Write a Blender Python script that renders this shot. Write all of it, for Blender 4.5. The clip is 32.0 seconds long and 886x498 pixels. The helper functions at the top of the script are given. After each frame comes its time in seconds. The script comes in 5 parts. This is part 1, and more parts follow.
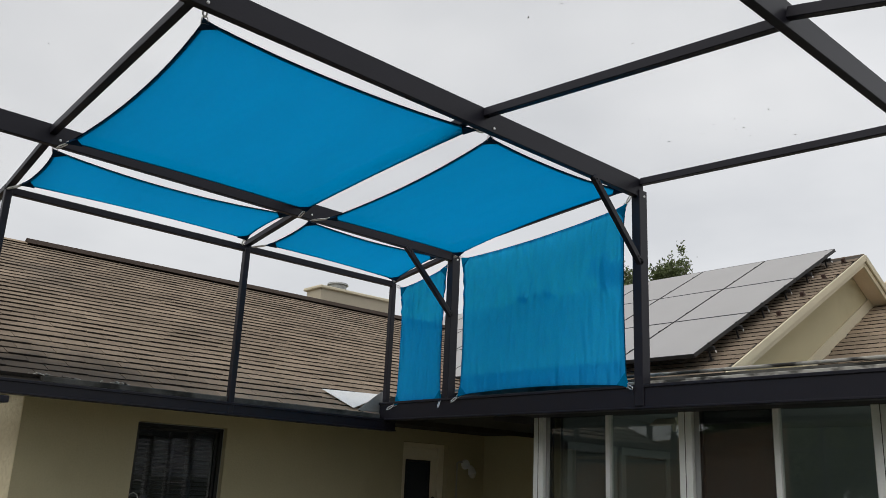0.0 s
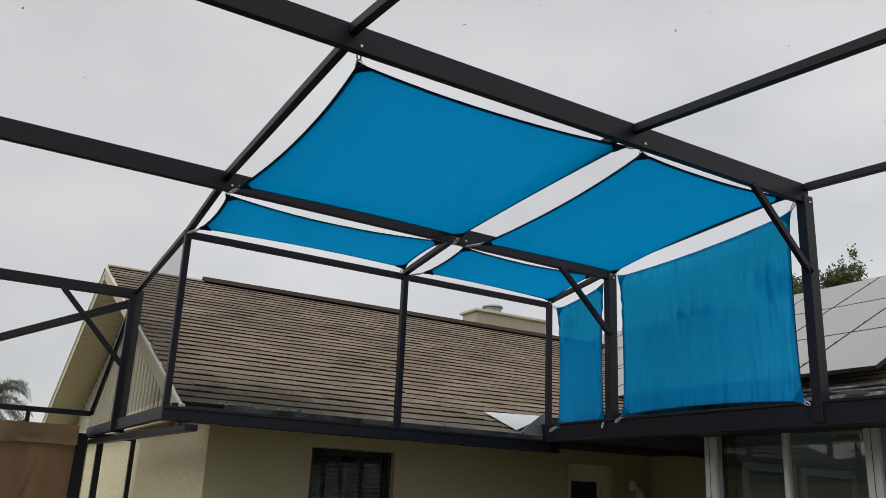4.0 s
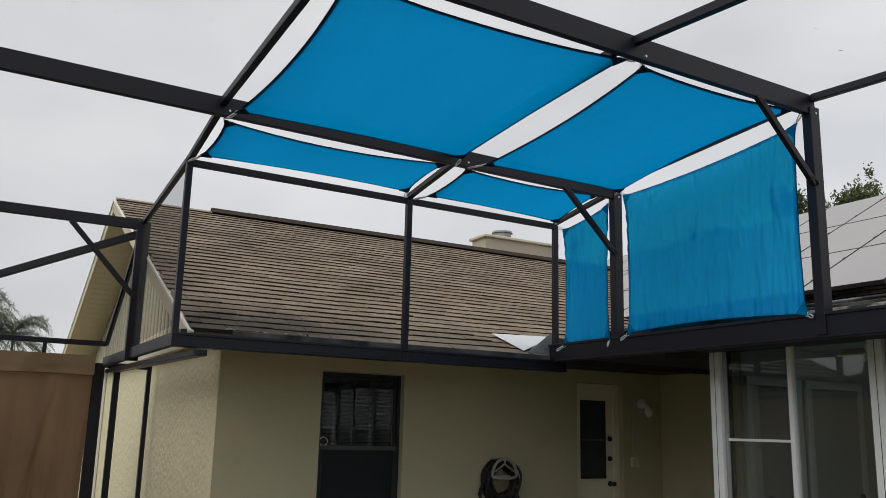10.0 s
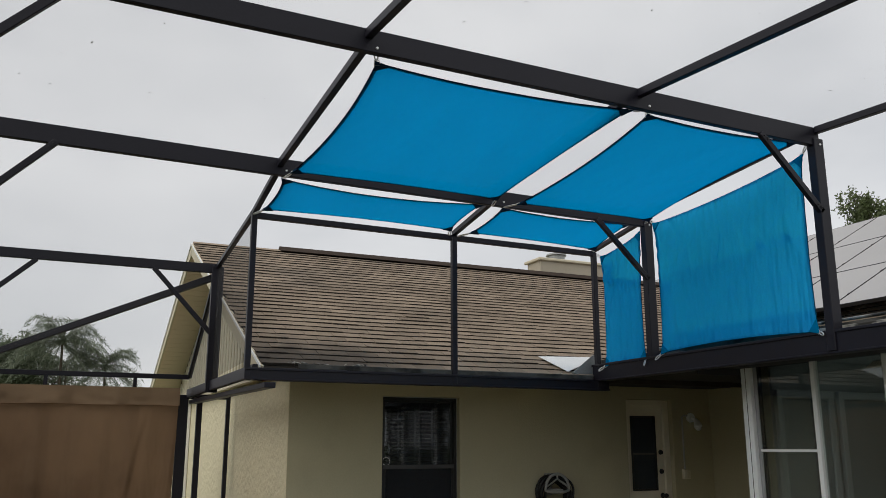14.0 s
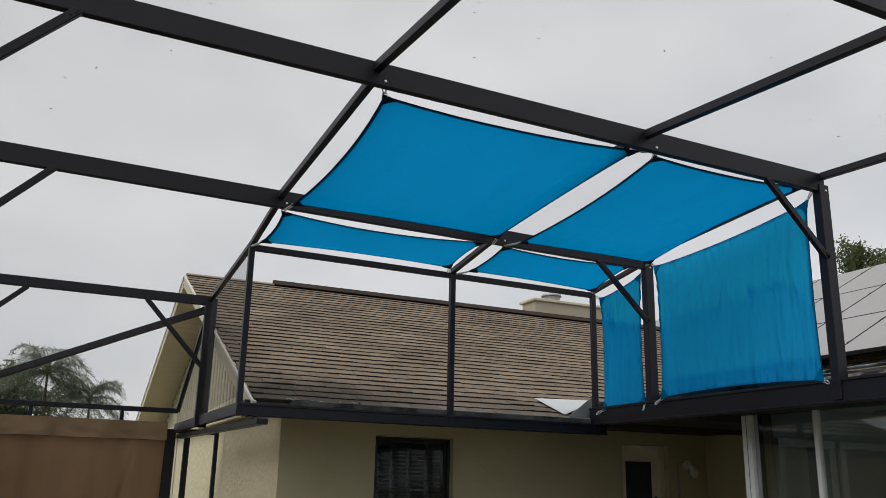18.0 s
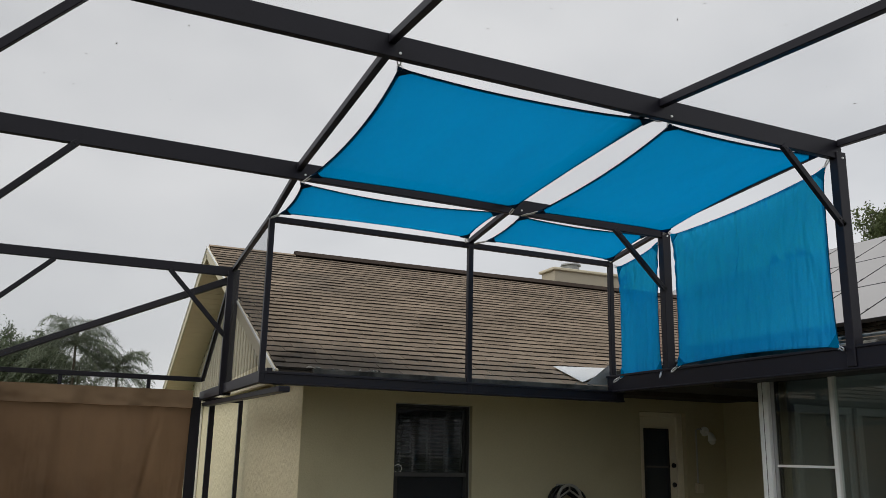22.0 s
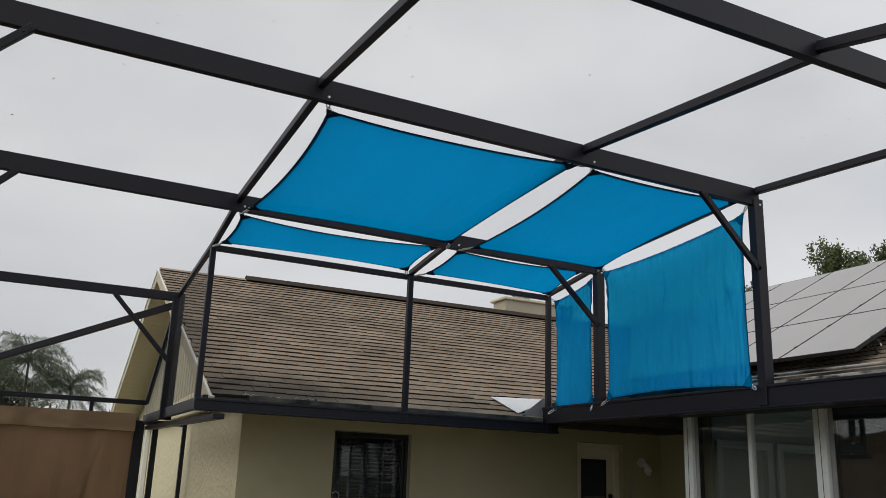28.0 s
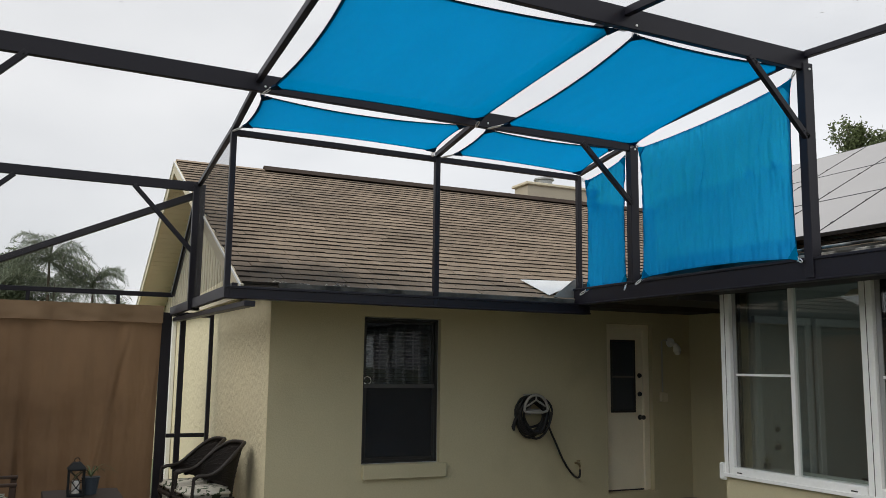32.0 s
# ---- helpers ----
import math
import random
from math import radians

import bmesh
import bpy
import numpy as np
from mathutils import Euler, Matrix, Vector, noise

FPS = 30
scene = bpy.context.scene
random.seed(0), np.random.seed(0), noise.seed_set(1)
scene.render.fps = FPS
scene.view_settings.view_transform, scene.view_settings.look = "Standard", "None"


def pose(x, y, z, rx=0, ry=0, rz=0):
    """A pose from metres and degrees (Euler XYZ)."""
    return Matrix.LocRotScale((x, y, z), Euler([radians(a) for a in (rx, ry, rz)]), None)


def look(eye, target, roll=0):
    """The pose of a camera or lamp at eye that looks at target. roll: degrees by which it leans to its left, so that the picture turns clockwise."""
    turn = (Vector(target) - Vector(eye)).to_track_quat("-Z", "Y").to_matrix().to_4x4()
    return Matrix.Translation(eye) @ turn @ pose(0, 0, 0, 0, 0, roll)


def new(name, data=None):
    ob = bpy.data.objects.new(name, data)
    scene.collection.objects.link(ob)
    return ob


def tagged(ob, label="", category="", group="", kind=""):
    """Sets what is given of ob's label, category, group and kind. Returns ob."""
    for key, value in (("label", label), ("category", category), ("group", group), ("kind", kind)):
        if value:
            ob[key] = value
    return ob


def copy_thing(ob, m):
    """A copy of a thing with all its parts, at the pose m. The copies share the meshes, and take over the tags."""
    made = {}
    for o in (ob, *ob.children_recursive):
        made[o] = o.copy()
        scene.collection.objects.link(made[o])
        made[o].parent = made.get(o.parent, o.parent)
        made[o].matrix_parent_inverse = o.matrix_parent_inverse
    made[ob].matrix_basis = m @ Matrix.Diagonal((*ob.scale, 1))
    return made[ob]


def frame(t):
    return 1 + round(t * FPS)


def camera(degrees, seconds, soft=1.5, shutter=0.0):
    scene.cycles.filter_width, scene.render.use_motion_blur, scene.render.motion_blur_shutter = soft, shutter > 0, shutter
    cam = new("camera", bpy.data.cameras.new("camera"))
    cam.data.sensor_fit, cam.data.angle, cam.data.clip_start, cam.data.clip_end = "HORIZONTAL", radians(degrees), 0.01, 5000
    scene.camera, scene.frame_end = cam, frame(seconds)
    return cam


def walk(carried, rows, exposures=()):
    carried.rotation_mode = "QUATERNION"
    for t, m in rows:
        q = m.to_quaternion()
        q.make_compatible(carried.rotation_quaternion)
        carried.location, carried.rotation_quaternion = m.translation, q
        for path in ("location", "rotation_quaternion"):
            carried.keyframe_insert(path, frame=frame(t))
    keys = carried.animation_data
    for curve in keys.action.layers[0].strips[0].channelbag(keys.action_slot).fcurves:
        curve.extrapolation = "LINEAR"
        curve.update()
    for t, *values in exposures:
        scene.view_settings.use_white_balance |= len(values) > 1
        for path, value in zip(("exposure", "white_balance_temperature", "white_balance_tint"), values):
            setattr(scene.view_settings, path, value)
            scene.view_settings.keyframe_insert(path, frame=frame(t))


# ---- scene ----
cam = camera(54.8, 32.0, soft=0.6)
PATH = [
    (0, (-5.333, -6.929, 1.653), (-1.551, -2.563, 3.273), 2.67),
    (0.5, (-5.320, -6.969, 1.644), (-1.443, -2.672, 3.230), 2.77),
    (1, (-5.349, -6.981, 1.642), (-1.866, -2.356, 3.215), 2.40),
    (1.5, (-5.378, -6.978, 1.632), (-2.439, -1.971, 3.144), 1.73),
    (2, (-5.392, -6.976, 1.631), (-2.494, -1.957, 3.186), 2.38),
    (2.5, (-5.372, -6.953, 1.639), (-2.151, -2.119, 3.143), 1.48),
    (3, (-5.360, -6.947, 1.627), (-1.926, -2.246, 3.077), 1.13),
    (3.5, (-5.405, -6.953, 1.661), (-2.521, -1.986, 3.396), 2.81),
    (5.5, (-5.374, -6.953, 1.625), (-2.304, -2.043, 3.196), 1.17),
    (6, (-5.388, -6.944, 1.626), (-2.373, -2.004, 3.208), 1.58),
    (6.5, (-5.395, -6.938, 1.625), (-2.315, -2.033, 3.192), 1.49),
    (7, (-5.382, -6.927, 1.625), (-2.301, -2.016, 3.171), 1.34),
    (7.5, (-5.375, -6.915, 1.623), (-2.353, -1.963, 3.156), 1.06),
    (8, (-5.377, -6.914, 1.631), (-2.478, -1.942, 3.325), 1.04),
    (8.5, (-5.385, -6.924, 1.632), (-2.550, -1.967, 3.475), 0.76),
    (9, (-5.359, -6.952, 1.633), (-2.557, -1.975, 3.470), 0.17),
    (9.5, (-5.312, -6.958, 1.613), (-2.499, -1.878, 3.122), 1.20),
    (10, (-5.300, -6.978, 1.594), (-2.401, -1.873, 2.831), 1.43),
    (10.5, (-5.373, -6.996, 1.613), (-2.260, -2.053, 2.984), 1.04),
    (11, (-5.454, -7.066, 1.591), (-2.248, -2.137, 2.788), 1.91),
    (11.5, (-5.432, -7.203, 1.622), (-2.453, -2.287, 3.343), 1.33),
    (12, (-5.393, -7.349, 1.624), (-2.608, -2.278, 3.214), 3.00),
    (12.5, (-5.441, -7.469, 1.616), (-2.582, -2.386, 3.028), 1.99),
    (13, (-5.442, -7.584, 1.597), (-2.663, -2.422, 2.878), 2.15),
    (13.5, (-5.393, -7.697, 1.605), (-2.820, -2.426, 2.873), 1.48),
    (14, (-5.393, -7.748, 1.610), (-2.956, -2.432, 2.957), -0.06),
    (14.5, (-5.374, -7.756, 1.613), (-2.947, -2.460, 3.048), -0.07),
    (16.5, (-5.337, -7.728, 1.615), (-3.002, -2.397, 3.078), -0.59),
    (17, (-5.389, -7.681, 1.620), (-2.955, -2.419, 3.166), 1.21),
    (17.5, (-5.418, -7.634, 1.618), (-2.935, -2.392, 3.154), 2.22),
    (18, (-5.428, -7.621, 1.623), (-2.962, -2.393, 3.232), 1.24),
    (18.5, (-5.414, -7.634, 1.622), (-2.878, -2.425, 3.179), 0.74),
    (19, (-5.397, -7.641, 1.613), (-2.901, -2.401, 3.134), 1.38),
    (19.5, (-5.401, -7.665, 1.609), (-2.961, -2.377, 3.051), 0.99),
    (20, (-5.378, -7.684, 1.603), (-3.115, -2.320, 3.053), 0.35),
    (20.5, (-5.401, -7.713, 1.595), (-3.238, -2.296, 3.001), 0.57),
    (21, (-5.420, -7.722, 1.592), (-3.205, -2.312, 2.943), 0.60),
    (21.5, (-5.421, -7.715, 1.598), (-3.163, -2.326, 2.962), 0.89),
    (22, (-5.426, -7.711, 1.602), (-3.072, -2.373, 3.005), 1.23),
    (22.5, (-5.420, -7.701, 1.608), (-2.900, -2.437, 3.000), 1.71),
    (23, (-5.402, -7.687, 1.609), (-2.736, -2.497, 3.008), 2.29),
    (23.5, (-5.399, -7.668, 1.619), (-2.599, -2.553, 3.032), 2.40),
    (24, (-5.416, -7.629, 1.621), (-2.512, -2.590, 3.096), 2.35),
    (24.5, (-5.440, -7.555, 1.624), (-2.359, -2.614, 3.070), 0.54),
    (25, (-5.449, -7.504, 1.586), (-2.181, -2.575, 2.598), 0.36),
    (25.5, (-5.373, -7.559, 1.563), (-2.273, -2.467, 2.241), 1.57),
    (27.5, (-5.404, -7.975, 1.620), (-2.253, -2.971, 2.636), 2.05),
    (28, (-5.244, -8.043, 1.662), (-2.721, -2.827, 3.221), 2.11),
    (28.5, (-5.144, -8.114, 1.658), (-2.819, -2.837, 3.317), 1.03),
    (29, (-5.108, -8.133, 1.666), (-2.631, -2.945, 3.382), 0.39),
    (29.5, (-5.093, -8.139, 1.670), (-2.599, -2.972, 3.426), 0.50),
    (30, (-5.116, -8.119, 1.655), (-2.685, -2.903, 3.353), 0.88),
    (30.5, (-5.206, -8.041, 1.653), (-2.706, -2.829, 3.260), 0.65),
    (31, (-5.289, -7.952, 1.646), (-2.601, -2.753, 2.965), 1.15),
    (31.5, (-5.309, -7.875, 1.613), (-2.612, -2.623, 2.684), 1.67),
    (32, (-5.287, -7.731, 1.599), (-2.752, -2.356, 2.422), 0.76),
]
walk(cam, [(t, look(eye, target, roll)) for t, eye, target, roll in PATH],
     exposures=[(0, 0.05), (1, -0.03), (2, -0.07), (9, -0.08), (10, 0.02), (11, 0.02), (12, -0.12), (13.5, -0.02), (18, -0.08), (24, -0.05), (25, 0.05), (25.5, 0.28), (27.5, 0.04), (28.5, -0.12), (30.5, -0.10), (32, 0.28)])

# ---- world and light ----
world = bpy.data.worlds.new("overcast_sky")
scene.world = world
world.use_nodes = True
wn, wl = world.node_tree.nodes, world.node_tree.links
wn.clear()
sky = wn.new("ShaderNodeTexSky")
sky.sky_type, sky.sun_disc = "NISHITA", False
sky.sun_elevation, sky.sun_rotation = radians(45), radians(251)
tc = wn.new("ShaderNodeTexCoord")
mp = wn.new("ShaderNodeMapping")
mp.inputs["Scale"].default_value = (1.0, 1.0, 2.2)
wl.new(tc.outputs["Generated"], mp.inputs["Vector"])
cl = wn.new("ShaderNodeTexNoise")
cl.inputs["Scale"].default_value, cl.inputs["Detail"].default_value, cl.inputs["Roughness"].default_value = 2.6, 5, 0.5
wl.new(mp.outputs["Vector"], cl.inputs["Vector"])
ramp = wn.new("ShaderNodeValToRGB")
ramp.color_ramp.elements[0].position, ramp.color_ramp.elements[1].position = 0.28, 0.72
ramp.color_ramp.elements[0].color = (5.2, 5.28, 5.42, 1)
ramp.color_ramp.elements[1].color = (7.0, 7.0, 7.02, 1)
wl.new(cl.outputs["Fac"], ramp.inputs["Fac"])
mixc = wn.new("ShaderNodeMix")
mixc.data_type = "RGBA"
mixc.inputs[0].default_value = 0.93
wl.new(sky.outputs["Color"], mixc.inputs[6])
wl.new(ramp.outputs["Color"], mixc.inputs[7])
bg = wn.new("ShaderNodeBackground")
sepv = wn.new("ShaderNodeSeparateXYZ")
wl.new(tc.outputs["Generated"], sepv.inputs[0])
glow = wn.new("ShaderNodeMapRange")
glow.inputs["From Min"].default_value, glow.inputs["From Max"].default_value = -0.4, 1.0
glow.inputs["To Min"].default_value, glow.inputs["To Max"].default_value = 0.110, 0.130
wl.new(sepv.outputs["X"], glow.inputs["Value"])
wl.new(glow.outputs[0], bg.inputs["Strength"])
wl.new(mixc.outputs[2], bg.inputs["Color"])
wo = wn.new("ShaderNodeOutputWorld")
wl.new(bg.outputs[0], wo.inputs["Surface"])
sun = new("sun", bpy.data.lights.new("sun", "SUN"))
sun.data.energy, sun.data.angle, sun.data.color = 1.25, radians(60), (1.0, 0.96, 0.88)
sun.matrix_world = look((0, 0, 20), (19.0, 6.5, 0))
# added area lamp just inside the windows, brightening the sunroom in place of daylight
day = new("window_daylight", bpy.data.lights.new("window_daylight", "AREA"))
day.data.shape, day.data.size, day.data.size_y, day.data.energy, day.data.color = "RECTANGLE", 8.7, 1.5, 5.4, (0.88, 1.0, 1.0)
day.matrix_world = look((0.79, -6.05, 1.53), (3.0, -6.05, 1.53))


# ---- materials ----
def mat(name, color, rough=0.7, metal=0.0, var=0.15, scale=8.0, fine=60.0, bump=0.15, dist=0.004, stain=None, spec=0.5,
        stretch=(1, 1, 1), island=0.0, rand=0.0, transl=0.0, clear=0.0, thin=0.0, patch=None, tint=None, tcol=None, crease=None):
    """A procedural surface: colour varied at two scales, fine relief, optional stains, and a shift per piece."""
    m = bpy.data.materials.new(name)
    m.use_nodes = True
    n, l = m.node_tree.nodes, m.node_tree.links
    b = n["Principled BSDF"]
    co = n.new("ShaderNodeTexCoord")
    ma = n.new("ShaderNodeMapping")
    ma.inputs["Scale"].default_value = stretch
    geo = n.new("ShaderNodeNewGeometry")
    l.new(geo.outputs["Position"], ma.inputs["Vector"])
    def noisy(sc, det=4):
        t = n.new("ShaderNodeTexNoise")
        t.inputs["Scale"].default_value, t.inputs["Detail"].default_value = sc, det
        l.new(ma.outputs["Vector"], t.inputs["Vector"])
        return t.outputs["Fac"]
    big, small = noisy(scale), noisy(fine)
    add = n.new("ShaderNodeMath")
    add.operation = "ADD"
    l.new(big, add.inputs[0])
    l.new(small, add.inputs[1])
    mr = n.new("ShaderNodeMapRange")
    mr.inputs["From Min"].default_value, mr.inputs["From Max"].default_value = 0.6, 1.4
    mr.inputs["To Min"].default_value, mr.inputs["To Max"].default_value = 1 - var, 1 + var
    l.new(add.outputs[0], mr.inputs["Value"])
    value = mr.outputs[0]
    for amount, node, socket in ((island, "ShaderNodeNewGeometry", "Random Per Island"), (rand, "ShaderNodeObjectInfo", "Random")):
        if amount:
            src = n.new(node)
            r2 = n.new("ShaderNodeMapRange")
            r2.inputs["To Min"].default_value, r2.inputs["To Max"].default_value = 1 - amount, 1 + amount
            l.new(src.outputs[socket], r2.inputs["Value"])
            mu = n.new("ShaderNodeMath")
            mu.operation = "MULTIPLY"
            l.new(value, mu.inputs[0])
            l.new(r2.outputs[0], mu.inputs[1])
            value = mu.outputs[0]
    vm = n.new("ShaderNodeVectorMath")
    vm.operation = "SCALE"
    vm.inputs[0].default_value = color
    l.new(value, vm.inputs["Scale"])
    colour = vm.outputs[0]
    if stain:
        scol, lo, hi, ssc = stain
        sn = noisy(ssc, 6)
        sr = n.new("ShaderNodeMapRange")
        sr.inputs["From Min"].default_value, sr.inputs["From Max"].default_value = lo, hi
        l.new(sn, sr.inputs["Value"])
        mx = n.new("ShaderNodeMix")
        mx.data_type = "RGBA"
        l.new(sr.outputs[0], mx.inputs[0])
        l.new(colour, mx.inputs[6])
        mx.inputs[7].default_value = (*scol, 1)
        colour = mx.outputs[2]
    if patch:
        pcol, at, r0, r1 = patch
        dist_ = n.new("ShaderNodeVectorMath")
        dist_.operation = "DISTANCE"
        squash = n.new("ShaderNodeMapping")
        squash.inputs["Scale"].default_value = (0.45, 1, 1)
        l.new(geo.outputs["Position"], squash.inputs["Vector"])
        l.new(squash.outputs["Vector"], dist_.inputs[0])
        dist_.inputs[1].default_value = (at[0] * 0.45, at[1], at[2])
        wob = n.new("ShaderNodeMath")
        wob.operation = "MULTIPLY_ADD"
        l.new(noisy(2.2, 5), wob.inputs[0])
        wob.inputs[1].default_value = -0.9
        l.new(dist_.outputs["Value"], wob.inputs[2])
        pr_ = n.new("ShaderNodeMapRange")
        pr_.inputs["From Min"].default_value, pr_.inputs["From Max"].default_value = r1 - 0.45, r0 - 0.45
        pr_.inputs["To Max"].default_value = 0.8
        l.new(wob.outputs[0], pr_.inputs["Value"])
        mx2 = n.new("ShaderNodeMix")
        mx2.data_type = "RGBA"
        l.new(pr_.outputs[0], mx2.inputs[0])
        l.new(colour, mx2.inputs[6])
        mx2.inputs[7].default_value = (*pcol, 1)
        colour = mx2.outputs[2]
    l.new(colour, b.inputs["Base Color"])
    b.inputs["Roughness"].default_value, b.inputs["Metallic"].default_value = rough, metal
    b.inputs["Specular IOR Level"].default_value = spec
    if crease:
        turn, squeeze, csc, depth = crease
        cm = n.new("ShaderNodeMapping")
        cm.inputs["Rotation"].default_value, cm.inputs["Scale"].default_value = [radians(a) for a in turn], squeeze
        l.new(geo.outputs["Position"], cm.inputs["Vector"])
        cn = n.new("ShaderNodeTexNoise")
        cn.inputs["Scale"].default_value, cn.inputs["Detail"].default_value, cn.inputs["Roughness"].default_value = csc, 2.5, 0.5
        l.new(cm.outputs["Vector"], cn.inputs["Vector"])
        cb = n.new("ShaderNodeBump")
        cb.inputs["Strength"].default_value, cb.inputs["Distance"].default_value = 1.0, depth
        l.new(cn.outputs["Fac"], cb.inputs["Height"])
    if bump:
        bp = n.new("ShaderNodeBump")
        if crease:
            l.new(cb.outputs[0], bp.inputs["Normal"])
        bp.inputs["Strength"].default_value, bp.inputs["Distance"].default_value = bump, dist
        l.new(small, bp.inputs["Height"])
        l.new(bp.outputs[0], b.inputs["Normal"])
    if transl or clear:
        out = n["Material Output"]
        last = b.outputs[0]
        if transl:
            tr = n.new("ShaderNodeBsdfTranslucent")
            if tcol:
                tr.inputs["Color"].default_value = (*tcol, 1)
            else:
                l.new(colour, tr.inputs["Color"])
            if crease:
                l.new(bp.outputs[0], tr.inputs["Normal"])
            m1 = n.new("ShaderNodeMixShader")
            m1.inputs[0].default_value = transl
            l.new(last, m1.inputs[1])
            l.new(tr.outputs[0], m1.inputs[2])
            last = m1.outputs[0]
        if clear:
            tp = n.new("ShaderNodeBsdfTransparent")
            if tint:
                tp.inputs["Color"].default_value = (*tint, 1)
            m2 = n.new("ShaderNodeMixShader")
            m2.inputs[0].default_value = clear
            if thin:
                tr_ = n.new("ShaderNodeMapRange")
                tr_.inputs["From Min"].default_value, tr_.inputs["From Max"].default_value = 0.40, 0.66
                tr_.inputs["To Min"].default_value, tr_.inputs["To Max"].default_value = clear * (1 - thin), clear * (1 + 2 * thin)
                l.new(small, tr_.inputs["Value"])
                l.new(tr_.outputs[0], m2.inputs[0])
            l.new(last, m2.inputs[1])
            l.new(tp.outputs[0], m2.inputs[2])
            last = m2.outputs[0]
        l.new(last, out.inputs["Surface"])
    return m


def glass_mat(name, tint=(0.75, 0.8, 0.8), rough=0.02, ior=1.5):
    m = bpy.data.materials.new(name)
    m.use_nodes = True
    n, l = m.node_tree.nodes, m.node_tree.links
    n.clear()
    out = n.new("ShaderNodeOutputMaterial")
    gl = n.new("ShaderNodeBsdfGlossy")
    gl.inputs["Roughness"].default_value = rough
    tp = n.new("ShaderNodeBsdfTransparent")
    tp.inputs["Color"].default_value = (*tint, 1)
    fr = n.new("ShaderNodeLayerWeight")
    fr.inputs["Blend"].default_value = 0.5
    pw = n.new("ShaderNodeMath")
    pw.operation = "POWER"
    pw.inputs[1].default_value = 4.5
    l.new(fr.outputs["Facing"], pw.inputs[0])
    sc = n.new("ShaderNodeMath")
    sc.operation = "MULTIPLY_ADD"
    sc.inputs[1].default_value, sc.inputs[2].default_value = 0.9, ((ior - 1) / (ior + 1)) ** 2
    l.new(pw.outputs[0], sc.inputs[0])
    mx = n.new("ShaderNodeMixShader")
    l.new(sc.outputs[0], mx.inputs[0])
    l.new(tp.outputs[0], mx.inputs[1])
    l.new(gl.outputs[0], mx.inputs[2])
    l.new(mx.outputs[0], out.inputs["Surface"])
    return m


M_BRONZE = mat("bronze_aluminium", (0.0105, 0.0098, 0.0170), 0.44, 0.0, 0.2, 3, 90, 0.05, 0.001, spec=0.34)
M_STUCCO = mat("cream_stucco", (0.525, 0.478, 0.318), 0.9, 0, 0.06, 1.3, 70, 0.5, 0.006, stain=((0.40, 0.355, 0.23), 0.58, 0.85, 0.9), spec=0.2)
# coarser texture; lighter than M_STUCCO for the stronger light on the end wall
M_STUCCO_ROUGH = mat("rough_brightened_stucco", (0.78, 0.71, 0.50), 0.92, 0, 0.05, 1.4, 15, 0.85, 0.026, spec=0.2)
M_SIDING = mat("cream_siding", (0.60, 0.56, 0.43), 0.6, 0, 0.08, 1.5, 40, 0.1, 0.002)
M_TRIM = mat("cream_trim", (0.64, 0.58, 0.43), 0.6, 0, 0.10, 2, 40, 0.1, 0.002)
M_SOFFIT = mat("cream_soffit", (0.80, 0.68, 0.53), 0.7, 0, 0.08, 1.5, 40, 0.1, 0.002)
M_SHINGLE = mat("brown_shingle", (0.275, 0.217, 0.163), 0.95, 0, 0.32, 1.1, 140, 0.6, 0.004, stain=((0.14, 0.122, 0.10), 0.56, 0.8, 0.6), spec=0.15, island=0.15, rand=0.15, patch=((0.040, 0.036, 0.033), (-3.3, 0.15, 2.42), 0.25, 0.8))
# dark asphalt cut edge, coloured deeper for the shadow line of each course
M_BUTT = mat("shaded_shingle_edge", (0.036, 0.031, 0.027), 0.95, 0, 0.3, 3, 90, 0.3, 0.003, spec=0.1)
M_DECK = mat("roof_underlay", (0.06, 0.05, 0.04), 0.95)
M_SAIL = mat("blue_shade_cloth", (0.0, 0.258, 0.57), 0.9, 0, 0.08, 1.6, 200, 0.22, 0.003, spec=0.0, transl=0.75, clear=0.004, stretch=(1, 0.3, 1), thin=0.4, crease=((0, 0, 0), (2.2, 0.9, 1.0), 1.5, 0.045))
# same blue cloth, coloured brighter for the light falling on the upright sails
M_SAIL2 = mat("brightened_upright_shade_cloth", (0.025, 0.44, 0.97), 0.9, 0, 0.04, 2.2, 60, 0.2, 0.004, spec=0.0, transl=0.42, clear=0.080, stretch=(1, 1, 1), thin=0.25, tint=(0.06, 0.94, 0.70), tcol=(0.0, 0.45, 1.0), crease=((0, 0, 0), (1.0, 2.4, 0.5), 2.4, 0.19))
M_SAIL_PATCH = mat("blue_cloth_patch", (0.0, 0.26, 0.55), 0.9, 0, 0.08, 6, 240, 0.4, 0.003, spec=0.0, transl=0.3)
M_HEM_BLUE = mat("blue_hem_webbing", (0.0, 0.11, 0.20), 0.85, 0, 0.15, 20, 300, 0.2, 0.001, spec=0.1)
M_HEM = mat("navy_hem_webbing", (0.004, 0.03, 0.075), 0.85, 0, 0.1, 20, 300, 0.2, 0.001, spec=0.15)
M_STEEL = mat("bright_steel", (0.78, 0.78, 0.78), 0.35, 0.6, 0.1, 30, 100, 0.0)
M_WHITE = mat("white_vinyl", (0.88, 0.89, 0.88), 0.45, 0, 0.05, 2, 50, 0.03, 0.001)
M_DOOR = mat("cream_painted_door", (0.84, 0.77, 0.61), 0.5, 0, 0.06, 3, 60, 0.05, 0.001)
M_BLACK = mat("black_paint", (0.012, 0.012, 0.013), 0.5, 0, 0.15, 5, 80, 0.05, 0.001)
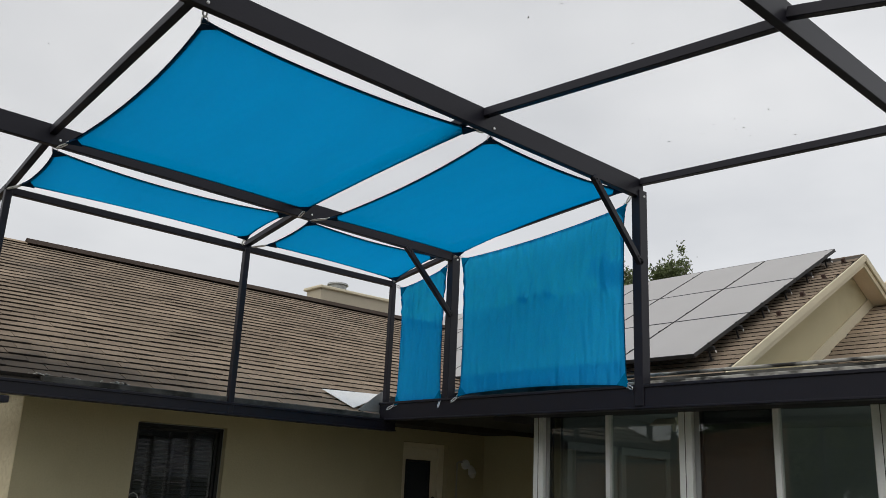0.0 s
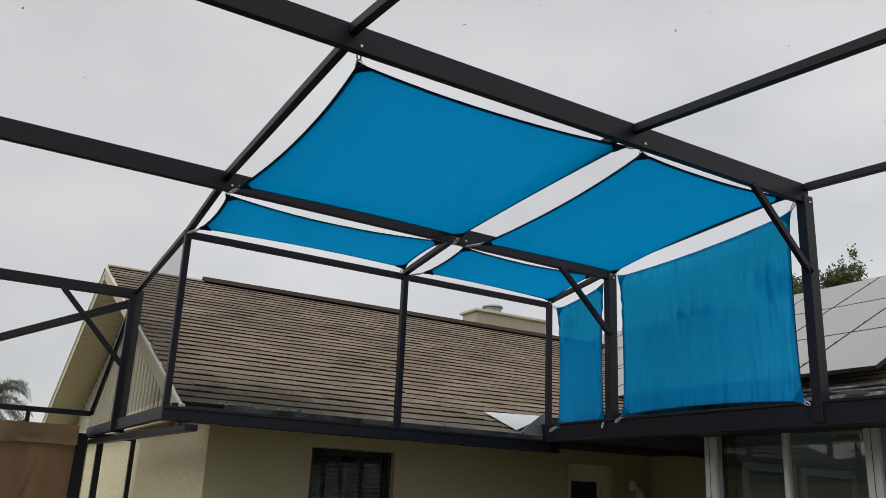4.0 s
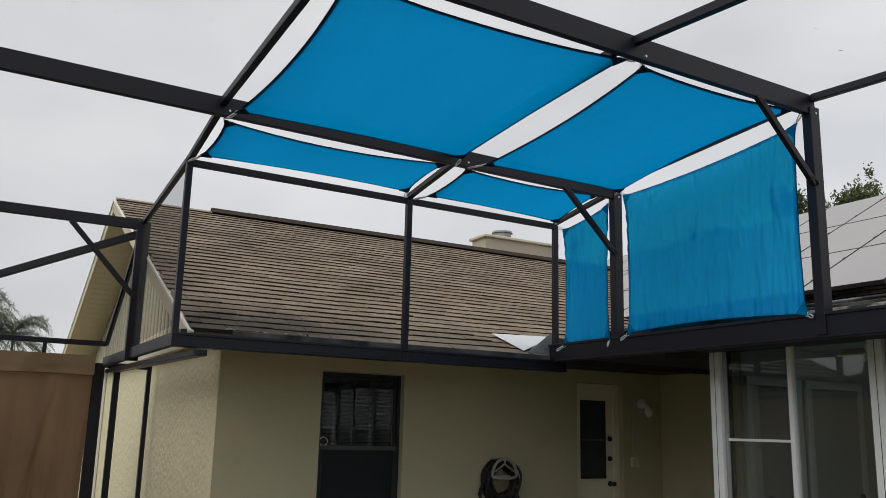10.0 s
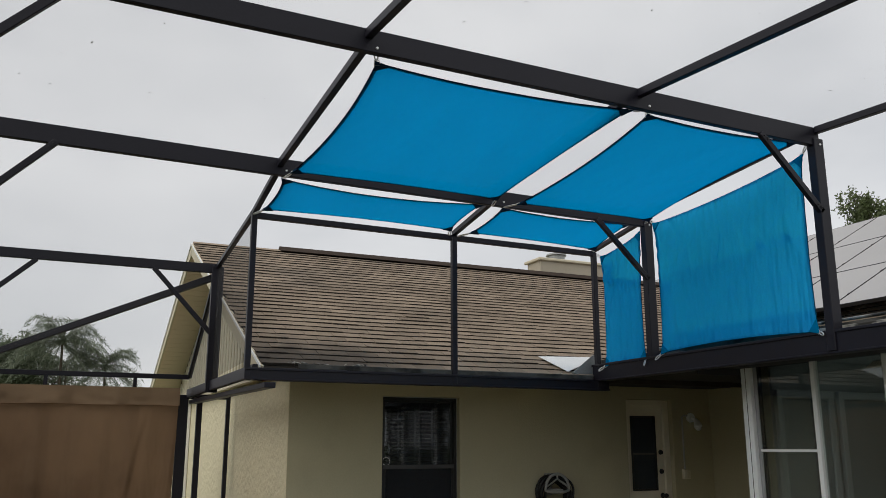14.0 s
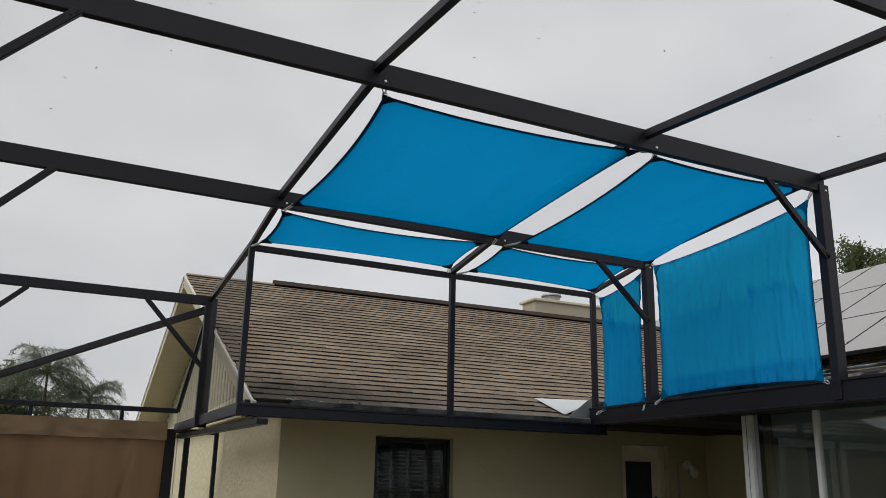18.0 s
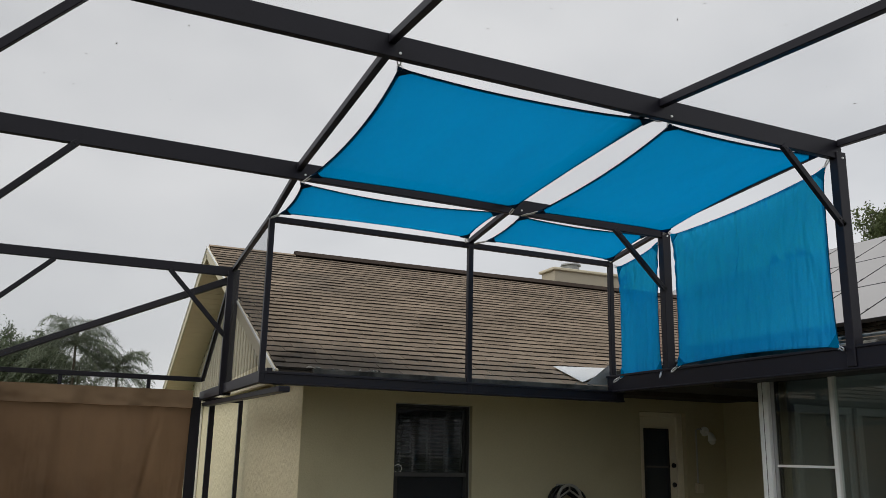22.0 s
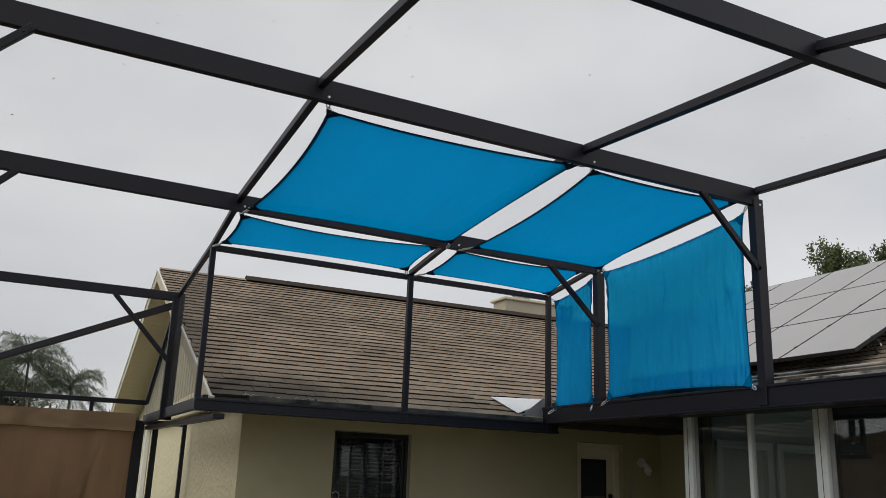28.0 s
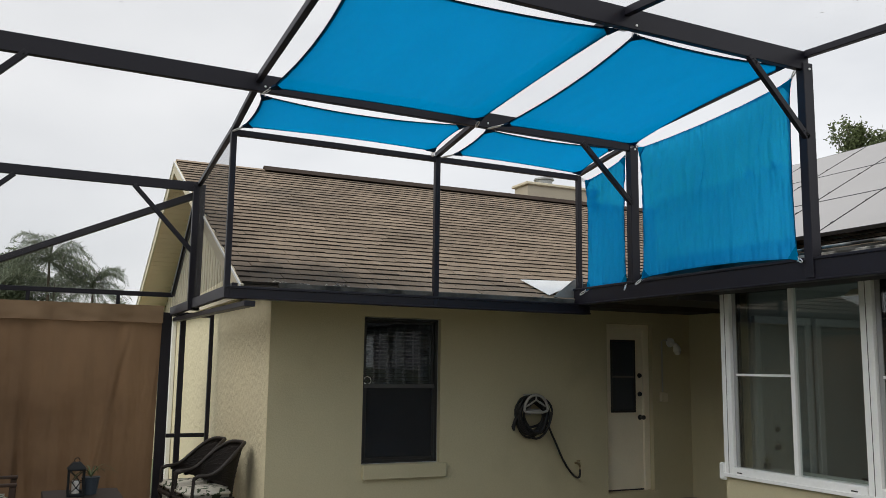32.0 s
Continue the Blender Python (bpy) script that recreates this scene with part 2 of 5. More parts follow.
M_DARKIN = mat("unlit_room_dark", (0.10, 0.095, 0.085), 0.9, 0, 0.1, 2, 40, 0.05)
M_CURTAIN = mat("brown_canvas", (0.275, 0.178, 0.110), 0.9, 0, 0.14, 1.6, 260, 0.3, 0.002, stain=((0.19, 0.12, 0.075), 0.5, 0.85, 1.2), spec=0.1, transl=0.35)
M_VALANCE = mat("tan_canvas", (0.255, 0.178, 0.112), 0.9, 0, 0.12, 2.2, 260, 0.3, 0.002, spec=0.1)
M_GLASS = glass_mat("window_glass", (0.90, 0.93, 0.92), 0.01, 1.85)
# pale grey base stands in for sky haze reflected off the dark cells
M_PANEL = mat("sky_pale_solar_glass", (0.35, 0.34, 0.338), 0.40, 0, 0.06, 1.5, 60, 0.0, spec=1.0)
M_PAVER = mat("grey_paver", (0.21, 0.185, 0.135), 0.85, 0, 0.25, 4, 90, 0.4, 0.004, rand=0.35, island=0.35)
M_GROUND = mat("lawn_ground", (0.12, 0.14, 0.07), 0.95, 0, 0.4, 0.6, 20, 0.5, 0.02)
# near-black colour stands in for shade under the recess and sunroom eaves
M_SOFFIT_SHADE = mat("shaded_recess_soffit", (0.036, 0.033, 0.033), 0.8, 0, 0.1, 1.5, 40, 0.1, 0.002)
M_LEAF = mat("tree_leaf", (0.12, 0.15, 0.065), 0.7, 0, 0.3, 1.2, 6, 0.0, island=0.45, transl=0.3)
M_BARK = mat("tree_bark", (0.10, 0.08, 0.06), 0.95, 0, 0.3, 3, 30, 0.6, 0.02)
M_FLASH = mat("galvanised_flashing", (0.82, 0.83, 0.83), 0.5, 0.0, 0.12, 4, 60, 0.05, 0.001)
M_GUTTER = mat("weathered_white_gutter", (0.46, 0.44, 0.40), 0.6, 0, 0.12, 3, 60, 0.1, 0.002, stain=((0.035, 0.032, 0.026), 0.46, 0.58, 9.0), stretch=(1, 0.5, 1))
M_WICKER = mat("dark_wicker", (0.018, 0.013, 0.011), 0.55, 0, 0.25, 20, 140, 0.6, 0.004)
M_RUBBER = mat("black_rubber", (0.014, 0.014, 0.015), 0.55, 0, 0.15, 10, 80, 0.1, 0.001)

M_RUST = mat("rusty_brown_steel", (0.055, 0.028, 0.02), 0.8, 0, 0.3, 12, 90, 0.3, 0.002)
# opaque blue-grey imitates dim room and reflections in the door glass
M_DOORPANE = mat("opaque_blue_pane", (0.030, 0.040, 0.055), 0.12, 0, 0.08, 2, 30, 0.0)
M_SAND = mat("pale_deck_pavers", (0.27, 0.245, 0.205), 0.9, 0, 0.15, 1.5, 60, 0.3, 0.004)
M_RIDGE = mat("dark_ridge_shingle", (0.05, 0.037, 0.03), 0.95, 0, 0.3, 3, 120, 0.5, 0.004, spec=0.15)
M_FLASH2 = mat("grey_flashing", (0.30, 0.31, 0.31), 0.55, 0.3, 0.15, 4, 60, 0.05, 0.001)
M_CHIM = mat("chimney_stucco", (0.47, 0.42, 0.33), 0.9, 0, 0.08, 2, 60, 0.3, 0.004, spec=0.2)
M_GUTTER2 = mat("dull_grey_drip_edge", (0.115, 0.112, 0.104), 0.85, 0, 0.25, 3, 60, 0.1, 0.002, spec=0.15, stain=((0.03, 0.03, 0.027), 0.45, 0.65, 4.0))
M_GLASS_DARK = glass_mat("dim_window_glass", (0.46, 0.48, 0.52), 0.02, 1.8)
M_SCREEN_DARK = mat("dark_insect_screen", (0.013, 0.016, 0.021), 0.7, 0, 0.1, 3, 200, 0.0, clear=0.34)
M_SCREEN_DARK2 = mat("grey_insect_screen", (0.012, 0.014, 0.016), 0.7, 0, 0.1, 3, 200, 0.0, clear=0.70)
M_RAILGREY = mat("dull_grey_rail", (0.07, 0.07, 0.072), 0.5, 0, 0.1, 5, 60, 0.0)
M_RAILPALE = mat("dull_white_bead", (0.42, 0.42, 0.40), 0.5, 0, 0.15, 5, 60, 0.0)
M_BLIND = mat("pale_blind", (0.50, 0.51, 0.52), 0.7, 0, 0.08, 3, 40, 0.0)
M_BULB = mat("frosted_bulb", (0.85, 0.85, 0.83), 0.25, 0, 0.03, 5, 50, 0.0)
M_HANGER = mat("pale_grey_plastic", (0.34, 0.33, 0.30), 0.55, 0, 0.12, 6, 60, 0.05, 0.001)
M_BRASS = mat("old_brass", (0.30, 0.24, 0.14), 0.45, 0.8, 0.2, 20, 100, 0.0)
M_ALU = mat("grey_aluminium", (0.35, 0.36, 0.36), 0.45, 0.3, 0.1, 5, 60, 0.0)
M_INWALL = mat("grey_interior_paint", (0.33, 0.35, 0.335), 0.85, 0, 0.06, 2, 40, 0.05, 0.001)
M_INDOOR = mat("pale_interior_door", (0.29, 0.32, 0.31), 0.6, 0, 0.06, 2, 40, 0.03, 0.001)
M_CASING = mat("dull_door_casing", (0.46, 0.49, 0.475), 0.6, 0, 0.06, 2, 40, 0.03, 0.001)
M_CUSHION = mat("patterned_cushion", (0.70, 0.69, 0.64), 0.9, 0, 0.08, 8, 120, 0.2, 0.002, stain=((0.05, 0.06, 0.045), 0.54, 0.58, 11.0))
M_RED = mat("red_canvas", (0.55, 0.03, 0.02), 0.8, 0, 0.1, 6, 200, 0.2, 0.001)
M_SEAT = mat("leafy_cushion", (0.62, 0.60, 0.53), 0.9, 0, 0.08, 8, 120, 0.2, 0.002, stain=((0.05, 0.075, 0.035), 0.53, 0.57, 14.0))
M_LANTERN = mat("dark_lantern_metal", (0.010, 0.012, 0.014), 0.6, 0.0, 0.2, 10, 80, 0.1, 0.001, spec=0.25)
M_POTBLUE = mat("slate_blue_pot", (0.05, 0.065, 0.085), 0.5, 0, 0.15, 6, 60, 0.05, 0.001)
M_FARLEAF = mat("dull_far_leaf", (0.13, 0.16, 0.10), 0.7, 0, 0.3, 1.2, 6, 0.0, island=0.45, transl=0.3)
M_PALM = mat("palm_leaf", (0.20, 0.23, 0.165), 0.65, 0, 0.3, 2, 9, 0.0, island=0.35, transl=0.3)
M_TILE = mat("pale_floor_tile", (0.36, 0.35, 0.33), 0.5, 0, 0.1, 2, 40, 0.03, 0.001)
M_TEAK = mat("brown_stained_wood", (0.06, 0.033, 0.021), 0.6, 0, 0.2, 4, 60, 0.15, 0.001, stretch=(1, 4, 4))
M_TABLE = mat("dark_table_metal", (0.034, 0.024, 0.019), 0.55, 0.0, 0.15, 6, 80, 0.05, 0.001)
M_MESH_SIDE = mat("side_insect_mesh", (0.03, 0.03, 0.03), 0.8, 0, 0.05, 2, 40, 0.0, clear=0.64)
M_MESH = mat("insect_mesh", (0.20, 0.20, 0.20), 0.8, 0, 0.05, 2, 40, 0.0, clear=0.94)


# ---- building helpers ----
def part(name, bm, material, parent=None, label="", smooth=False):
    me = bpy.data.meshes.new(name)
    bm.normal_update()
    bm.to_mesh(me)
    bm.free()
    me.materials.append(material)
    if smooth:
        me.polygons.foreach_set("use_smooth", [True] * len(me.polygons))
    ob = new(name, me)
    if parent:
        ob.parent = parent
        ob.matrix_parent_inverse = Matrix.Identity(4)
    if label:
        tagged(ob, label)
    return ob


def thing(name, label, category, group="", kind="", at=(0, 0, 0)):
    """An Empty that parents a thing's parts; parts are modelled in its own space."""
    ob = new(name)
    ob.empty_display_size = 0.2
    ob.location = at
    return tagged(ob, label, category, group, kind)


def box(bm, lo, hi, bevel=0.0, m=None):
    lo, hi = Vector(lo), Vector(hi)
    c, s = (lo + hi) / 2, hi - lo
    mm = Matrix.Translation(c) @ Matrix.Diagonal((abs(s.x), abs(s.y), abs(s.z), 1))
    vs = bmesh.ops.create_cube(bm, size=1, matrix=(m @ mm) if m else mm)["verts"]
    if bevel:
        es = list({e for v in vs for e in v.link_edges})
        bmesh.ops.bevel(bm, geom=es, offset=bevel, segments=1, affect="EDGES")
    return bm


def bar(bm, p, q, w, h, bevel=0.0, up=(0, 0, 1)):
    """A bar of section w (sideways) by h (upward) from p to q."""
    p, q = Vector(p), Vector(q)
    x = (q - p).normalized()
    up = Vector(up)
    if abs(x.dot(up)) > 0.99:
        up = Vector((0, 1, 0))
    y = up.cross(x).normalized()
    z = x.cross(y)
    m = Matrix((x, y, z)).transposed().to_4x4()
    m.translation = (p + q) / 2
    return box(bm, (-(q - p).length / 2, -w / 2, -h / 2), ((q - p).length / 2, w / 2, h / 2), bevel, m)


def tube(bm, pts, r, seg=8, close=False):
    """A round tube along points."""
    pts = [Vector(p) for p in pts]
    rings = []
    n = len(pts)
    up = Vector((0.13, 0.21, 0.97))
    for i, p in enumerate(pts):
        d = (pts[(i + 1) % n] - pts[i - 1]) if (close or 0 < i < n - 1) else (pts[1] - pts[0] if i == 0 else pts[-1] - pts[-2])
        d.normalize()
        a = d.cross(up)
        a = a.normalized() if a.length > 1e-3 else d.cross(Vector((1, 0, 0))).normalized()
        b = d.cross(a)
        rr = r[i] if isinstance(r, (list, tuple)) else r
        rings.append([bm.verts.new(p + rr * (math.cos(k * 2 * math.pi / seg) * a + math.sin(k * 2 * math.pi / seg) * b)) for k in range(seg)])
    for i in range(n if close else n - 1):
        a, b = rings[i], rings[(i + 1) % n]
        for k in range(seg):
            bm.faces.new((a[k], a[(k + 1) % seg], b[(k + 1) % seg], b[k]))
    if not close:
        bm.faces.new(rings[0][::-1])
        bm.faces.new(rings[-1])
    return bm


def quads(bm, grid):
    """Faces over a grid of points (rows of equal length)."""
    vs = [[bm.verts.new(p) for p in row] for row in grid]
    for a, b in zip(vs, vs[1:]):
        for i in range(len(a) - 1):
            bm.faces.new((a[i], a[i + 1], b[i + 1], b[i]))
    return bm


def prism(bm, pts, d):
    """A polygon pushed along d."""
    d = Vector(d)
    a = [bm.verts.new(Vector(p)) for p in pts]
    b = [bm.verts.new(Vector(p) + d) for p in pts]
    n = len(a)
    bm.faces.new(a)
    bm.faces.new(b[::-1])
    for i in range(n):
        bm.faces.new((a[i], b[i], b[(i + 1) % n], a[(i + 1) % n]))
    bmesh.ops.recalc_face_normals(bm, faces=bm.faces)
    return bm


def B():
    return bmesh.new()


def bolt_bm(at, r=0.011):
    """A small hexagonal head facing -y."""
    bm = bmesh.new()
    bmesh.ops.create_cone(bm, cap_ends=True, segments=6, radius1=r, radius2=r * 0.8, depth=0.008, matrix=Matrix.Translation(at) @ Matrix.Rotation(math.pi / 2, 4, "X"))
    return bm

# ---- plan: x along the bedroom wing (towards the sunroom), y away from the pool, z up ----
YW, XL, XC, XS = 1.147, -3.16, 2.52, 0.605       # wing wall, its gable, the recess end, the sunroom wall
XK = -3.085                                        # outer face of the end wall
GL0, GL1, GR0, GR1 = 2.188, 2.300, 2.285, 2.465   # gutter beams: bottom and top, wing and sunroom
SL, Z0, YR = 0.446, 2.33, 5.0                  # wing roof: slope, height over y = 0, ridge
XRAKE = -3.62
XG, YG, ZG, SR = 2.45, -2.25, 2.87, 0.556         # far roof: foot, gable plane, height at the foot, slope
XPK = 6.3
ZPK = ZG + SR * (XPK - XG)


def floor_z(x, y):
    """The patio falls gently away from the door."""
    return min(0.0, 0.035 * (x - 1.2)) - 0.02 * max(0.0, y - 1.0)


# ---- ground ----
bm = B()
N = 24
quads(bm, [[(x * abs(x) * 4.2, y * abs(y) * 4.2, -0.75) for x in range(-N, N + 1)] for y in range(-N, N + 1)])
tagged(part("ground", bm, M_GROUND), "mown grass lawn reaching to the horizon", "lawn", kind="structure")
bm = B()
xs, ys = [-6.7 + 0.5 * i for i in range(20)], [-12 + 0.5 * i for i in range(36)]
quads(bm, [[(x, y, floor_z(x, y) - 0.012) for x in xs] for y in ys])
bmesh.ops.solidify(bm, geom=bm.faces[:], thickness=0.45)
patio = tagged(part("patio_floor", bm, M_SAND), "weathered brown and grey paver patio floor", "floor", kind="structure")

# ---- house: bedroom wing ----
house = thing("house", "single-storey cream stucco house with brown shingle roofs", "house")


def wall_with_holes(lo, hi, axis, holes, t):
    """A wall over lo..hi (u, z) with rectangular holes (u0, z0, u1, z1), thick from t[0] to t[1]."""
    bm = B()
    us = sorted({lo[0], hi[0], *[h[0] for h in holes], *[h[2] for h in holes]})
    zs = sorted({lo[1], hi[1], *[h[1] for h in holes], *[h[3] for h in holes]})
    for u0, u1 in zip(us, us[1:]):
        for z0, z1 in zip(zs, zs[1:]):
            cu, cz = (u0 + u1) / 2, (z0 + z1) / 2
            if any(h[0] < cu < h[2] and h[1] < cz < h[3] for h in holes):
                continue
            box(bm, *(((u0, t[0], z0), (u1, t[1], z1)) if axis == "y" else ((t[0], u0, z0), (t[1], u1, z1))))
    bmesh.ops.remove_doubles(bm, verts=bm.verts, dist=1e-4)
    seen = {}
    for f in list(bm.faces):
        seen.setdefault(tuple(round(c, 3) for c in f.calc_center_median()), []).append(f)
    bmesh.ops.delete(bm, geom=[f for fs in seen.values() if len(fs) > 1 for f in fs], context="FACES_ONLY")
    return bm


WIN = (-2.040, 0.545, -1.112, 2.145)
DOOR = (1.19, 0.08, 1.90, 2.18)
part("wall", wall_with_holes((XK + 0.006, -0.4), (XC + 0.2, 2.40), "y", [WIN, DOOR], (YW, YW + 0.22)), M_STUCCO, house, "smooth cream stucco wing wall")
part("wall", box(B(), (XK, YW + 0.22, -0.5), (XK + 0.2, 9.9, 2.45)), M_STUCCO_ROUGH, house, "rough-textured cream stucco end wall, coloured lighter for side light")
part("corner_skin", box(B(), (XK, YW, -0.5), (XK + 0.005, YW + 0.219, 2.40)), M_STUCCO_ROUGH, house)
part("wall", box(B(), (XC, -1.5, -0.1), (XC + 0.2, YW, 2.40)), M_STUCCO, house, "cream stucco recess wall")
part("wall", box(B(), (XK + 0.2, 9.7, -0.5), (9, 9.9, 2.45)), M_STUCCO, house)
part("wall", box(B(), (9, -2, -0.5), (9.2, 9.9, 2.6)), M_STUCCO, house)
zr = Z0 + SL * YR
part("downspout", box(B(), (XK - 0.085, 7.75, -0.5), (XK - 0.005, 7.86, 2.42), 0.012), M_WHITE, house, "white metal downspout on the end wall")
# gable siding with raised vertical battens
gable_l = part("gable_wall", prism(B(), [(XL + 0.03, 0.50, 2.42), (XL + 0.03, 9.5, 2.42), (XL + 0.03, YR, zr - 0.12)], (0.12, 0, 0)), M_SIDING, house, "cream vertical siding in the gable")
for i in range(50):
    y = 0.55 + 0.2 * i
    top = zr - SL * abs(y - YR) - 0.16
    if top > 2.5:
        part("batten", box(B(), (XL - 0.002, y - 0.045, 2.43), (XL + 0.03, y + 0.045, top), 0.012), M_SIDING, gable_l)
bm = B()
bar(bm, (XL - 0.02, 0.62, 2.43), (XL - 0.02, 9.4, 2.43), 0.06, 0.14)
part("gable_trim", bm, M_TRIM, house)
# roof slabs
def slab(pts, t):
    return prism(B(), pts, (0, 0, -t))


roof_l = part("roof", slab([(XRAKE, 0.06, Z0 + SL * 0.06 - 0.03), (9.2, 0.06, Z0 + SL * 0.06 - 0.03), (9.2, YR, zr - 0.03), (XRAKE, YR, zr - 0.03)], 0.05), M_DECK, house, "weathered brown shingle roof slope over the bedroom wing")
part("roof", slab([(XRAKE, YR, zr - 0.02), (9.2, YR, zr - 0.02), (9.2, 2 * YR + 0.1, Z0 - 0.06), (XRAKE, 2 * YR + 0.1, Z0 - 0.06)], 0.05), M_SHINGLE, house)
# rake boards and the boarded rake soffits
for sgn in (-1, 1):
    y1 = YR + sgn * (YR - 0.05)
    bm = B()
    bar(bm, (XRAKE - 0.012, YR, zr - 0.11), (XRAKE - 0.012, y1, zr - 0.11 - SL * abs(y1 - YR)), 0.022, 0.17, 0.003)
    part("rake_board", bm, M_TRIM, house)
    bm = B()
    bar(bm, (XRAKE - 0.02, YR, zr - 0.035), (XRAKE - 0.02, y1, zr - 0.035 - SL * abs(y1 - YR)), 0.03, 0.025)
    part("drip_edge", bm, M_WHITE, house)
    nrm = Vector((0, sgn * SL, 1)).normalized()
    for k in range(36):
        d = 0.10 + 0.15 * k
        y, z = YR + sgn * d * math.cos(math.atan(SL)), zr - 0.115 - d * math.sin(math.atan(SL))
        if abs(y - YR) < YR - 0.1:
            part("soffit_board", bar(B(), (XRAKE + 0.002, y, z), (XRAKE + 0.475, y, z), 0.146, 0.014, 0.003, nrm), M_SOFFIT, house)
# ridge cap
bm = B()
prism(bm, [(-2.33, YR - 0.15, zr - 0.035), (-2.33, YR, zr + 0.06), (-2.33, YR + 0.15, zr - 0.035)], (11.4, 0, 0))
part("ridge_vent", bm, M_RIDGE, house, "dark brown ridge vent cap")
bm = B()
prism(bm, [(XRAKE, YR - 0.13, zr - 0.045), (XRAKE, YR, zr + 0.008), (XRAKE, YR + 0.13, zr - 0.045)], (XRAKE * -1 - 2.334, 0, 0))
part("ridge_cap", bm, M_SHINGLE, house)
part("soffit", box(B(), (XL - 0.3, 0.1, 2.33), (0.0, YW - 0.004, 2.35)), M_SOFFIT, house)
part("soffit", box(B(), (0.002, 0.1, 2.33), (XC, YW - 0.004, 2.35)), M_SOFFIT_SHADE, house)
part("soffit", box(B(), (0.1, -12, 2.32), (XS - 0.004, -1.47, 2.34)), M_SOFFIT_SHADE, house)
part("fascia", box(B(), (0.08, -1.482, 2.255), (XS - 0.004, -1.468, 2.36)), M_SOFFIT_SHADE, house)
part("soffit", box(B(), (0.03, -1.466, 2.33), (XC - 0.004, 0.096, 2.35)), M_SOFFIT_SHADE, house, "soffit over the door recess, coloured near-black for shade")
part("fascia", box(B(), (XL - 0.34, 0.09, 2.19), (0.08, 0.115, 2.31)), M_TRIM, house)

# valley flashing: a bent white sheet and the grey box beside it
bm = B()
prism(bm, [(-0.43, 0.52, Z0 + SL * 0.52 + 0.018), (-0.325, 0.09, Z0 + SL * 0.09 + 0.012), (0.40, 0.55, Z0 + SL * 0.55 + 0.03)], (0, 0, 0.006))
part("flashing", bm, M_FLASH, house, "bent white metal valley flashing")
bm = B()
prism(bm, [(-0.28, 0.098, 2.36), (0.12, 0.098, 2.36), (0.12, 0.098, 2.62), (0.0, 0.098, 2.57)], (0.0, 0.012, 0.0))
part("flashing", bm, M_FLASH2, house, "grey metal diverter plate")

# chimney behind the ridge
chim = part("chimney", prism(B(), [(2.50, 5.25, 4.0), (4.0, 5.25, 4.0), (4.0, 5.25, 4.88), (2.50, 5.25, 4.88)], (0, 0.45, 0)), M_CHIM, house, "cream stucco chimney chase")
part("cap", box(B(), (2.45, 5.20, 4.88), (4.05, 5.75, 4.93), 0.01), M_TRIM, chim)
bm = B()
bmesh.ops.create_cone(bm, cap_ends=True, segments=24, radius1=0.155, radius2=0.155, depth=0.15, matrix=Matrix.Translation((2.98, 5.47, 4.96)))
part("flue", bm, M_FLASH2, chim, "round galvanised flue collar")
bm = B()
bmesh.ops.create_cone(bm, cap_ends=True, segments=24, radius1=0.19, radius2=0.18, depth=0.03, matrix=Matrix.Translation((2.98, 5.47, 5.055)))
part("flue_lid", bm, M_FLASH2, chim)

# ---- house: sunroom ----
part("wall", box(B(), (XS, -12, -0.4), (XS + 0.16, -1.486, 0.655)), M_STUCCO, house, "cream stucco knee wall under the sunroom windows")
part("wall", box(B(), (XS + 0.16, -1.646, -0.1), (XC + 0.6, -1.486, 2.40)), M_STUCCO, house, "cream stucco sunroom end wall")
part("sunroom_roof", box(B(), (0.12, -12, 2.47), (XG + 0.3, 0.1, 2.53)), M_GUTTER2, house, "low flat grey metal sunroom roof")
bm = B()
tube(bm, [(0.32, -12, 2.585), (0.32, -0.4, 2.585)], 0.013, 10)
part("roof_edge_pipe", bm, M_GUTTER, house, "mildewed white pipe along the sunroom roof edge", smooth=True)
part("gutter_lip", box(B(), (0.05, -12, 2.466), (0.085, -2.9, 2.50), 0.004), M_GUTTER, house)
part("gutter_lip", box(B(), (-3.30, 0.0, 2.302), (-0.06, 0.088, 2.348), 0.004), M_GUTTER2, house, "dull grey metal drip edge over the gutter beam")

# far roof with its gable
roof_r = part("roof", slab([(XG - 0.5, YG, ZG - 0.27 - 0.03), (XPK, YG, ZPK - 0.03), (XPK, 9.0, ZPK - 0.03), (XG - 0.5, 0.6, ZG - 0.30)], 0.05), M_DECK, house, "brown shingle roof slope under solar panels")
part("roof", slab([(XPK, YG, ZPK - 0.02), (XPK + 4, YG, ZPK - 4 * SR), (XPK + 4, 9.0, ZPK - 4 * SR), (XPK, 9.0, ZPK - 0.02)], 0.05), M_SHINGLE, house)
part("gable_wall", prism(B(), [(XG - 0.2, YG + 0.28, 2.5), (2 * XPK - XG, YG + 0.28, 2.5), (2 * XPK - XG, YG + 0.28, ZG - 0.2), (XPK, YG + 0.28, ZPK - 0.12), (XG - 0.2, YG + 0.28, ZG - 0.25)], (0, 0.12, 0)), M_STUCCO, house, "cream stucco gable wall")
for s in (-1, 1):
    a, b = (XPK, ZPK), (XPK + s * 4.6, ZPK - SR * 4.6)
    for off, dz, h, dy in ((0.0, -0.075, 0.085, -0.012), (0.0, -0.155, 0.075, 0.02)):
        bm = B()
        bar(bm, (a[0], YG + dy, a[1] + dz), (b[0], YG + dy, b[1] + dz), 0.024, h, 0.003)
        part("rake_board", bm, M_TRIM, house)
    bm = B()
    bar(bm, (a[0], YG + 0.155, a[1] - 0.12), (b[0], YG + 0.155, b[1] - 0.12), 0.245, 0.014)
    part("soffit", bm, M_SOFFIT, house)
